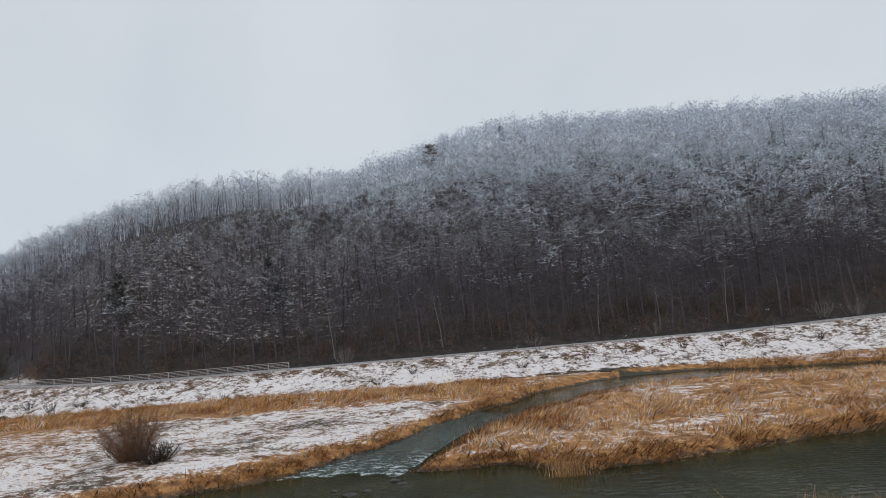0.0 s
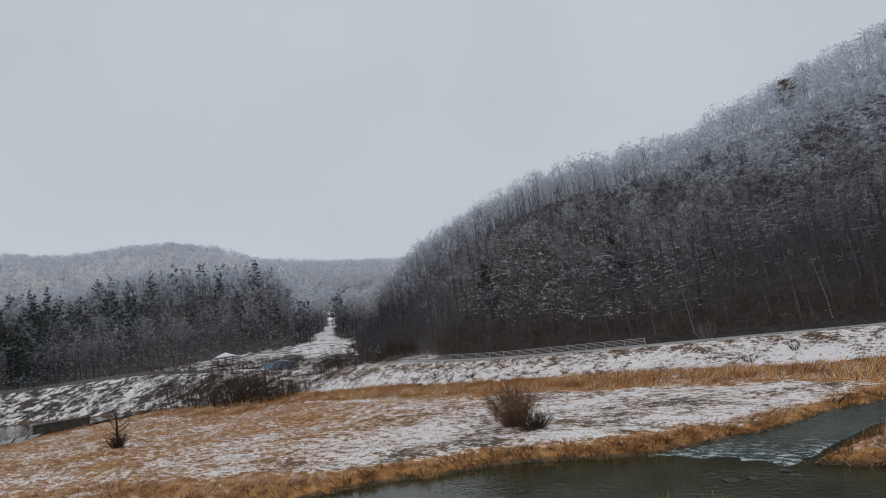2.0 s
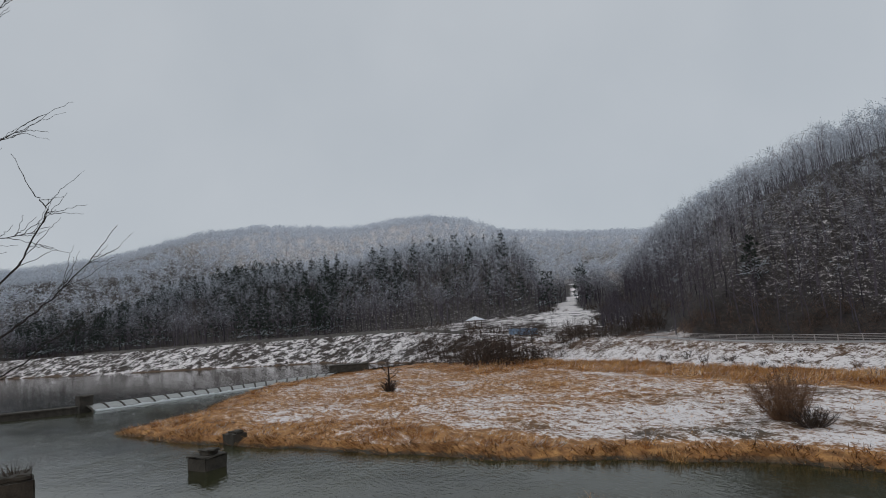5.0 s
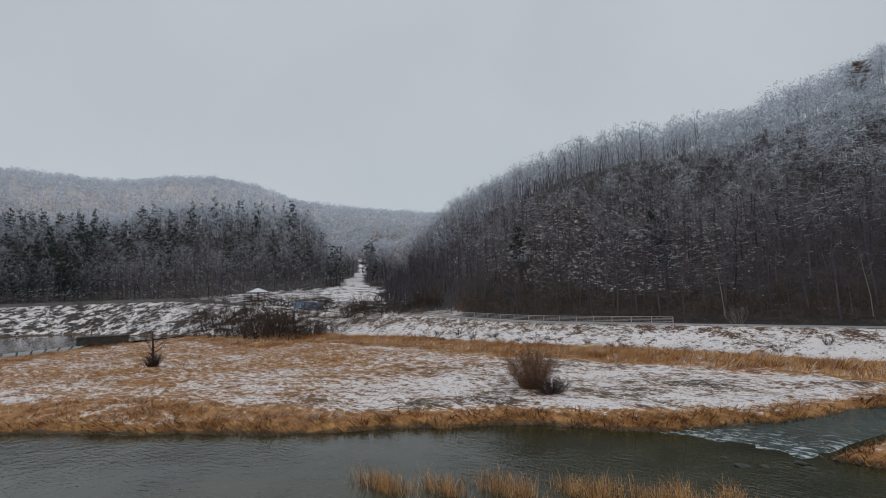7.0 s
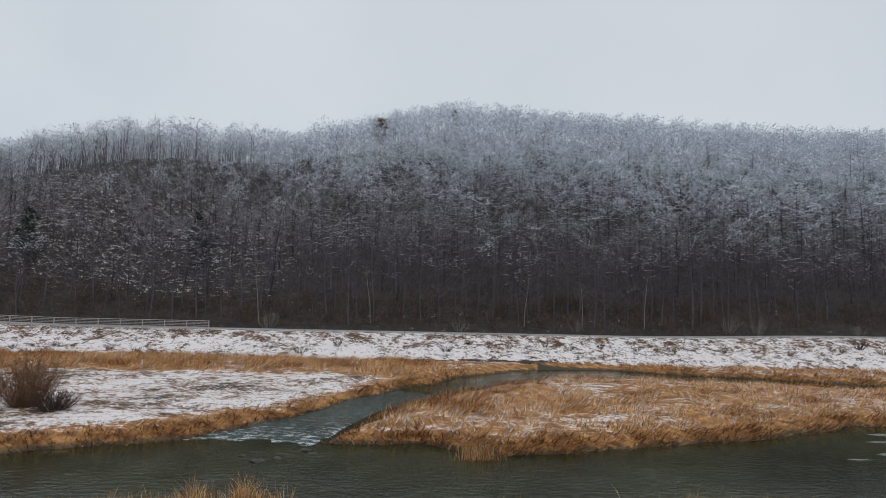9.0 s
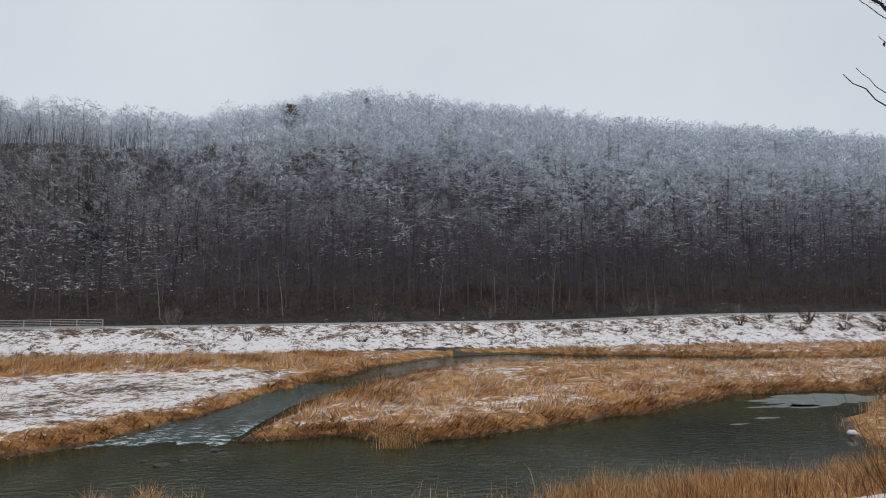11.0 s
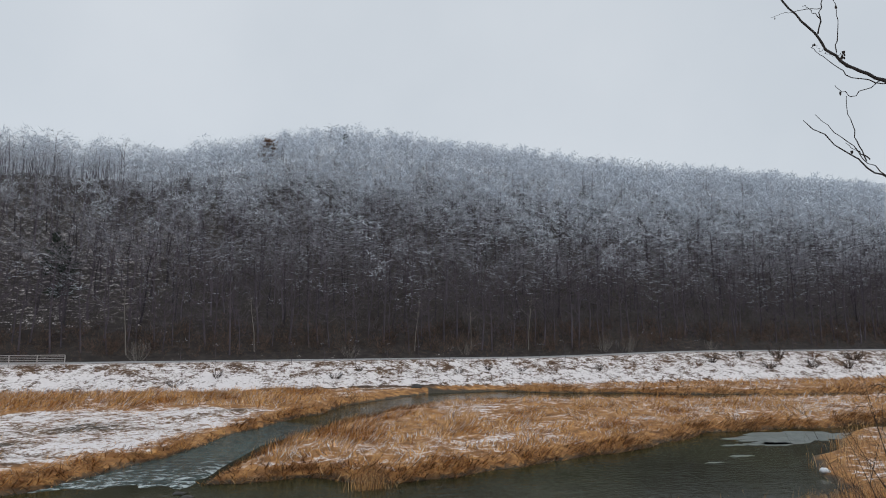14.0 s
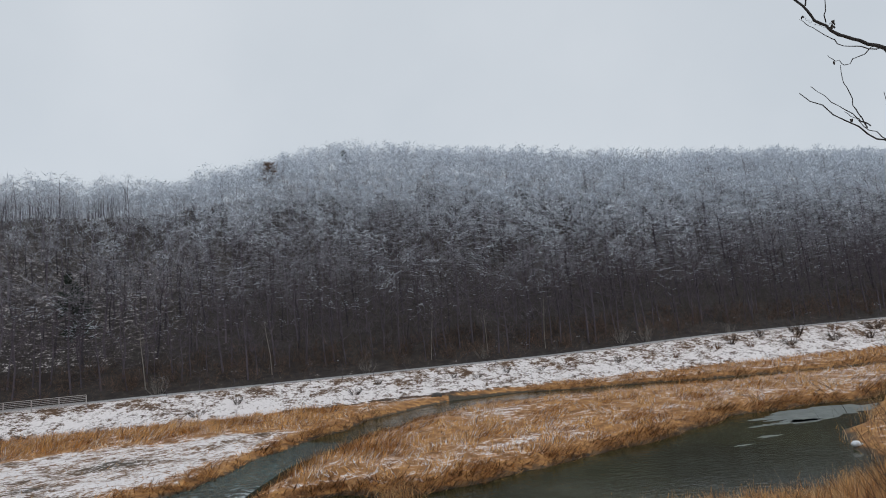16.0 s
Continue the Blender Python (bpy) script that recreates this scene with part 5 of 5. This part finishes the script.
def pavilion():
    x, y = -151.0, 78.0
    z = ground_at(x, y)
    ob = thing("pavilion", "small open wooden pavilion with a snow-covered hipped roof", "pavilion", at=(x, y, z))
    ob.rotation_euler[2] = radians(20)
    for sx in (-1.3, 1.3):
        for sy in (-1.3, 1.3):
            p = part("post", box_mesh("post", (0.2, 0.2, 2.6), TIMBER, 0.02), ob)
            p.location = (sx, sy, 1.3)
    bm = bmesh.new()
    box(bm, (3.2, 3.2, 0.35), (0, 0, 0.3), 0.03)
    part("deck", from_bm("deck", bm, TIMBER), ob)
    def hipped(name, mat, lift, wide):
        bm = bmesh.new()
        base = [bm.verts.new((sx * wide, sy * wide, lift)) for sx, sy in ((-1, -1), (1, -1), (1, 1), (-1, 1))]
        peak = bm.verts.new((0, 0, lift + 1.25))
        bm.faces.new(base[::-1])
        for k in range(4):
            bm.faces.new((base[k], base[(k + 1) % 4], peak))
        return from_bm(name, bm, mat)

    roof = part("roof", hipped("roof", TIMBER, 2.5, 2.3), ob)
    part("snow", hipped("snow", SNOW, 2.62, 2.2), roof, "settled snow on the roof")


pavilion()


def blue_fence():
    ob = thing("sheet_fence", "blue sheet fence round a snowy plot", "fence")
    for k in range(4):
        x, y = -130.0 + k * 1.5, 78.0 + k * 1.3
        p = part("panel", box_mesh("panel", (1.85, 0.06, 1.7), BLUE, 0.01), ob)
        p.location, p.rotation_euler = (x, y, ground_at(x, y) + 0.75), (0, 0, radians(41))


blue_fence()


# ---- rapids, rocks and near clutter ----
def rapids():
    a = np.linspace(0, 1, 120)
    b = np.linspace(0, 1, 44)
    s, q = np.meshgrid(a, b)
    lx, ly = np.interp(s, [0, 0.3, 0.6, 1], [-18.4, -13.1, -10.0, -2.8]), np.interp(s, [0, 0.3, 0.6, 1], [31.2, 37.2, 43.5, 55.8])
    rx, ry = np.interp(s, [0, 0.3, 0.6, 1], [-7.2, -6.0, -4.2, 2.0]), np.interp(s, [0, 0.3, 0.6, 1], [30.4, 37.4, 43.5, 52.0])
    x, y = lx + (rx - lx) * q, ly + (ry - ly) * q
    ease = smooth(s + 0.16 * (fractal(x, y, 2.2, 123) - 0.5), 0.02, 0.26) * smooth(-s, -1, -0.85) * smooth(q, 0.0, 0.06) * smooth(-q, -1, -0.94)
    z = -0.17 + 0.23 * ease + 0.16 * (fractal(x * 1.6, y, 1.5, 121) - 0.5) * (1 - 0.5 * ease) + 0.10 * np.exp(-((s - 0.14) / 0.08) ** 2) * (fractal(x, y, 0.9, 125) - 0.3)
    n, m = 120, 44
    i, j = np.meshgrid(np.arange(n - 1), np.arange(m - 1))
    f = np.column_stack([(j * n + i).ravel(), (j * n + i + 1).ravel(), ((j + 1) * n + i + 1).ravel(), ((j + 1) * n + i).ravel()])
    me = mesh_of("water_rapids", np.column_stack([x.ravel(), y.ravel(), z.ravel()]), f, RAPIDS, True)
    lip = np.exp(-((s - 0.17 - 0.3 * (fractal(x, y, 3, 127) - 0.5)) / 0.12) ** 2)
    broken = np.clip((0.12 + 1.0 * lip) * (0.25 + 1.5 * fractal(x, y * 0.7, 1.6, 129)), 0, 1)
    me.attributes.new("broken", "FLOAT", "POINT").data.foreach_set("value", broken.ravel().astype(np.float32))
    tagged(new("water_rapids", me), "shallow rapids with white broken water", "water", kind="structure")


rapids()


def rock(name, at, size, seed, mat, label, group=""):
    bm = bmesh.new()
    bmesh.ops.create_icosphere(bm, subdivisions=2, radius=1.0)
    for v in bm.verts:
        w = noise.noise(Vector(v.co) * 1.9 + Vector((seed * 7.1, 0, 0)))
        v.co = Vector((v.co.x * size[0], v.co.y * size[1], v.co.z * size[2])) * (1 + 0.7 * w)
    ob = new(name, from_bm(name, bm, mat, True))
    ob.location = at
    return tagged(ob, label, "rock", group)


rock("snowy_rock", (29.0, 29.2, 0.25), (0.26, 0.2, 0.18), 1, SNOW, "pale snow-covered rock at the water's edge")
for k, (x, y, s) in enumerate([(-9.5, 30.5, 0.55), (-8.6, 31.0, 0.35), (-10.6, 31.3, 0.3), (-7.4, 32.6, 0.5), (-6.9, 31.9, 0.4), (10.8, 69.6, 0.8)]):
    rock("river_rock", (x, y, 0.0 if y < 60 else ground_at(x, y)), (s * 0.8, s * 0.5, 0.10 if y < 60 else 0.4), 10 + k, ROCK, "dark wet rock breaking the water" if y < 60 else "dark rock at the foot of the dyke", "rocks in the river" if y < 60 else "")


ICE = plain("thin_ice", (0.06, 0.075, 0.065), (0.24, 0.265, 0.25), 1.0, 0.4, 0.5)


def ice_sheet(x, y, wide, deep, seed, label):
    gen = np.random.default_rng(seed)
    n = 48
    a = np.arange(n) * 2 * np.pi / n
    q = np.repeat(1 + 0.4 * gen.normal(0, 1, n // 4), 4)
    q = np.clip((q + np.roll(q, 2)) / 2 + 0.12 * gen.normal(0, 1, n), 0.35, 1.6)
    bm = bmesh.new()
    low = [bm.verts.new((math.cos(t) * wide * k, math.sin(t) * deep * k, -0.03)) for t, k in zip(a, q)]
    top = [bm.verts.new((math.cos(t) * wide * k * 0.97, math.sin(t) * deep * k * 0.97, 0.012)) for t, k in zip(a, q)]
    bm.faces.new(top)
    for k in range(n):
        bm.faces.new((low[k], low[(k + 1) % n], top[(k + 1) % n], top[k]))
    ob = new("ice_sheet", from_bm("ice_sheet", bm, ICE))
    ob.location = (x, y, 0.0)
    return tagged(ob, label, "ice", "ice on the river")


for k, (x, y, w, d) in enumerate([(37.0, 38.6, 5.6, 1.7), (32.0, 37.0, 1.6, 0.5), (29.5, 37.2, 1.0, 0.22), (24.5, 33.0, 0.6, 0.14), (27.5, 34.2, 0.8, 0.2)]):
    ice_sheet(x, y, w, d, 700 + k, "pale thin ice lying on the dark river")


def limb(name, path, r0, r1, parent, mat=TREE_BARK, wob=0.02, label=""):
    """A rounded, slightly crooked branch through the given places."""
    p = np.asarray(path, float)
    s = np.linspace(0, len(p) - 1, 6 * (len(p) - 1) + 1)
    q = np.column_stack([np.interp(s, np.arange(len(p)), p[:, k]) for k in range(3)])
    for _ in range(2):
        q[1:-1] = 0.25 * q[:-2] + 0.5 * q[1:-1] + 0.25 * q[2:]
    q[1:-1] += rng.normal(0, wob * 0.3, q[1:-1].shape)
    radii = 0.52 * np.linspace(r0, r1, len(q)) * (1 + rng.normal(0, 0.06, len(q)))
    return part(name, mesh_of(name, *tube(q, radii, 8), mat, True), parent, label), q


def hanging_leaf(parent, at, size):
    bm = bmesh.new()
    bmesh.ops.create_icosphere(bm, subdivisions=1, radius=size)
    for v in bm.verts:
        v.co = Vector((v.co.x * 0.75, v.co.y * 0.45, v.co.z * 1.1)) * (1 + rng.normal(0, 0.3))
    p = part("leaf", from_bm("leaf", bm, LEAF), parent)
    p.location = at


def near_trees():
    g = ground_at(4.9, 2.4)
    ob = thing("riverside_tree", "dark bare tree with curled withered leaves, near the road", "tree", at=(0, 0, 0))
    limb("trunk", [(4.66, 2.92, g - 0.3), (4.6, 3.02, 7.8), (4.53, 3.11, 8.24), (4.48, 3.19, 8.65), (4.55, 3.09, 9.33), (4.56, 3.07, 9.81), (4.51, 3.15, 10.38), (4.47, 3.21, 10.69)], 0.05, 0.034, ob)
    made = [
        limb("branch", [(4.47, 3.21, 10.69), (4.41, 3.29, 10.83), (4.27, 3.47, 11.09), (4.1, 3.67, 11.32), (3.99, 3.78, 11.61), (3.81, 3.97, 12.04), (3.82, 3.96, 12.6)], 0.036, 0.008, ob),
        limb("branch", [(4.47, 3.21, 10.69), (4.51, 3.14, 11.02), (4.57, 3.05, 11.44), (4.55, 3.08, 11.86), (4.6, 3.0, 12.7)], 0.032, 0.01, ob),
        limb("branch", [(4.57, 3.05, 11.45), (4.52, 3.14, 11.67), (4.42, 3.28, 11.94), (4.3, 3.4, 12.5)], 0.014, 0.006, ob),
        limb("branch", [(4.58, 3.04, 9.8), (4.44, 3.24, 10.02), (4.32, 3.4, 10.19), (4.18, 3.57, 10.38), (3.9, 3.87, 10.87)], 0.026, 0.006, ob),
        limb("branch", [(4.57, 3.06, 9.6), (4.64, 2.96, 10.17), (4.67, 2.9, 10.44), (4.77, 2.74, 10.87), (4.83, 2.62, 11.4), (4.6, 2.9, 12.3)], 0.05, 0.012, ob),
        limb("branch", [(4.95, 2.5, 8.3), (4.6, 3.01, 8.52), (4.47, 3.2, 8.84), (4.4, 3.31, 9.09), (4.28, 3.46, 9.4)], 0.035, 0.006, ob),
        limb("branch", [(4.85, 2.6, 7.9), (4.75, 2.8, 8.6), (4.66, 2.95, 9.16), (4.58, 3.06, 9.62)], 0.045, 0.036, ob),
    ]
    for path, r0 in (
        ([(3.97, 3.73, 11.58), (4.0, 3.71, 11.8), (4.03, 3.67, 12.06)], 0.012),
        ([(4.26, 3.4, 11.04), (4.1, 3.59, 11.14), (4.02, 3.68, 11.32), (3.93, 3.77, 11.48)], 0.009),
        ([(4.34, 3.3, 10.88), (4.42, 3.19, 10.96), (4.52, 3.04, 10.95), (4.69, 2.78, 10.76)], 0.010),
        ([(4.15, 3.53, 10.45), (4.09, 3.6, 10.56), (3.93, 3.78, 10.89)], 0.010),
        ([(4.14, 3.55, 10.44), (4.09, 3.6, 10.7), (4.08, 3.62, 11.0)], 0.009),
        ([(4.7, 2.77, 11.01), (4.67, 2.81, 11.33), (4.62, 2.9, 11.87)], 0.016),
        ([(4.49, 3.09, 9.05), (4.41, 3.2, 9.22), (4.37, 3.26, 9.49), (4.35, 3.28, 9.86)], 0.016),
        ([(4.5, 3.06, 8.75), (4.43, 3.18, 9.04), (4.31, 3.34, 9.31), (4.24, 3.42, 9.4)], 0.020),
        ([(4.45, 3.14, 8.3), (4.38, 3.24, 8.75), (4.3, 3.34, 8.95), (4.2, 3.46, 9.1)], 0.018),
        ([(4.43, 3.18, 8.1), (4.33, 3.31, 8.4), (4.19, 3.49, 8.62)], 0.013),
        ([(4.46, 3.13, 7.9), (4.39, 3.23, 8.2), (4.23, 3.44, 8.4), (4.1, 3.58, 8.8)], 0.013),
        ([(4.51, 3.05, 8.62), (4.6, 2.93, 8.84), (4.64, 2.86, 9.05)], 0.03),
    ):
        made.append(limb("branch", path, r0, 0.004, ob))
    for k in range(70):
        q = made[(7, 13, 14, 15, 16, 17, 18, 4, 5, 6)[k % 10] if k < 60 else 12][1]
        p0 = q[int(rng.uniform(0.2, 0.98) * (len(q) - 1))]
        out = np.array([rng.normal(-0.06, 0.16), rng.normal(0.06, 0.16), rng.uniform(-0.1, 0.42)]) * rng.uniform(0.5, 1.1)
        tw, t = limb("twig", [p0, p0 + out * 0.5 + rng.normal(0, 0.03, 3), p0 + out], 0.006, 0.0025, ob)
        if rng.random() < 0.25:
            hanging_leaf(tw, tuple(t[-2] + np.array([0, 0, -0.02])), rng.uniform(0.008, 0.014))
    # a vine wound loosely round the fork
    for turn in range(3):
        a = np.linspace(0, 5.5, 12) + turn * 2
        c = np.array([4.47, 3.21, 10.72 - 0.22 * turn])
        limb("vine", [c + [0.045 * math.cos(u) - 0.004 * k, 0.045 * math.sin(u) + 0.004 * k, 0.012 * k - 0.08 + 0.02 * math.sin(2.3 * u)] for k, u in enumerate(a)], 0.006, 0.003, ob)
    forks = [(0, 0.55, (0.02, 0.0, 0.55)), (0, 0.35, (-0.25, 0.2, 0.02)), (0, 0.25, (0.28, -0.1, 0.1)), (1, 0.5, (0.3, -0.25, 0.3)), (1, 0.55, (0.25, -0.3, 0.1)), (3, 0.5, (-0.28, 0.22, 0.42)), (3, 0.65, (0.02, 0.0, 0.42)), (3, 0.4, (0.1, 0.0, 0.2)), (4, 0.4, (-0.4, 0.3, 0.25)), (4, 0.6, (-0.3, 0.35, -0.25)), (4, 0.25, (-0.35, 0.2, 0.4)), (5, 0.4, (0.1, 0.1, 0.6)), (5, 0.7, (-0.1, 0.2, -0.3)), (5, 0.3, (-0.3, 0.3, -0.1)), (6, 0.5, (-0.3, 0.35, 0.6)), (6, 0.3, (-0.4, 0.5, 0.2))]
    for k, s, out in forks:
        q = made[k][1]
        p0 = q[int(s * (len(q) - 1))]
        out = np.array(out)
        side = rng.normal(0, 0.05, 3)
        tw, t = limb("twig", [p0, p0 + out * 0.5 + side, p0 + out], 0.009, 0.0035, ob)
        if rng.random() < 0.7:
            hanging_leaf(tw, tuple(t[-3] + np.array([0, 0, -0.03])), 0.016)
    for k in (0, 0, 0, 0, 0, 1, 1, 3, 4, 4, 4, 4, 4, 4, 5, 5, 6, 6):
        q = made[k][1]
        p0 = q[int(rng.uniform(0.15, 0.9) * (len(q) - 1))]
        end = p0 + rng.normal(0, 0.06, 3) + np.array([0, 0, rng.uniform(-0.08, 0.06)])
        stalk, _ = limb("stalk", [p0, (p0 + end) / 2 + rng.normal(0, 0.02, 3), end], 0.003, 0.002, ob)
        for _ in range(int(rng.integers(1, 4))):
            hanging_leaf(stalk, tuple(end + rng.normal(0, 0.018, 3)), rng.uniform(0.010, 0.017))

    ob = thing("riverside_tree", "thin bare twiggy tree on the near bank upstream", "tree", at=(0, 0, 0))
    g = ground_at(-5.6, -3.0)
    limb("trunk", [(-5.5, -3.0, g - 0.3), (-5.55, -2.8, 8.0), (-5.6, -2.6, 9.5), (-5.6, -2.5, 11.0), (-5.65, -2.3, 12.6)], 0.08, 0.03, ob)
    made = [
        limb("branch", [(-5.6, -2.65, 8.2), (-5.73, -1.9, 8.72), (-5.8, -1.52, 9.01), (-5.86, -1.31, 9.15), (-5.9, -1.12, 9.35), (-5.95, -0.78, 9.5)], 0.022, 0.004, ob),
        limb("branch", [(-5.6, -2.65, 8.6), (-5.75, -1.8, 9.0), (-5.84, -1.37, 9.47), (-5.87, -1.26, 9.56), (-5.91, -1.04, 9.8), (-5.95, -0.81, 10.08), (-5.97, -0.63, 10.38)], 0.024, 0.004, ob),
        limb("branch", [(-5.6, -2.6, 9.0), (-5.75, -1.9, 9.4), (-5.84, -1.37, 9.95), (-5.86, -1.28, 10.21), (-5.89, -1.15, 10.52), (-5.86, -1.27, 10.64), (-5.83, -1.43, 10.99)], 0.022, 0.004, ob),
        limb("branch", [(-5.6, -2.5, 10.4), (-5.7, -1.9, 10.8), (-5.79, -1.59, 11.0), (-5.87, -1.24, 11.37)], 0.016, 0.004, ob),
        limb("branch", [(-5.6, -2.4, 11.4), (-5.7, -1.9, 11.9), (-5.78, -1.62, 12.15), (-5.82, -1.46, 12.51)], 0.016, 0.004, ob),
        limb("branch", [(-5.6, -2.6, 9.6), (-5.75, -1.9, 10.0), (-5.85, -1.5, 10.25), (-5.9, -1.2, 10.3)], 0.016, 0.004, ob),
    ]
    for k in range(64):
        q = made[k % 6][1]
        p0 = q[int(rng.uniform(0.35, 0.98) * (len(q) - 1))]
        out = np.array([rng.normal(0, 0.12), rng.uniform(0.05, 0.42), rng.uniform(-0.12, 0.4)])
        limb("twig", [p0, p0 + out * 0.5 + rng.normal(0, 0.02, 3), p0 + out], 0.006, 0.0025, ob)


near_trees()


def bank_weeds():
    """Bare stems and thin saplings on the near bank."""
    gen = np.random.default_rng(9)
    spots = [(12.5, 11.5, 3.0), (14.5, 12.5, 2.6), (16, 14, 2.4), (10.5, 12.5, 1.8), (13.5, 9.5, 3.4), (17.5, 12, 3.0), (15.5, 10, 3.6), (19, 14, 2.6), (9, 14, 1.4), (20, 16, 2.2), (6.2, 5.0, 2.6), (7.2, 5.4, 2.4), (5.6, 4.6, 2.0), (8.2, 5.6, 3.4), (7.4, 4.6, 3.2), (9.4, 6.4, 3.6), (10.6, 7.4, 3.2), (8.8, 7.0, 2.4), (11.5, 8.6, 3.4), (18.5, 16.5, 2.0), (22, 19, 1.8), (16.5, 17, 1.4)]
    for k, (x, y, high) in enumerate(spots):
        bush("bank_shrub", 370 + k, high * 1.1, high, 8, 9, BRUSH, on_ground(x, y), "sparse bare shrub with long thin stems on the near bank", "shrubs on the near bank", 0.007 if high < 2.8 else 0.009)
    for k, (x, y, high) in enumerate([(-14.5, 6.5, 1.8), (-15.5, 5.5, 1.5), (-13.0, 8.5, 1.6), (-17, 1, 1.7), (-18.5, 2.5, 1.6), (-20, -3, 2.0)]):
        bush("bank_weed", 390 + k, high * 0.5, high, 7, 8, BRUSH, on_ground(x, y), "thin dry weed stalks on the near bank", "weeds on the near bank", 0.008)


bank_weeds()
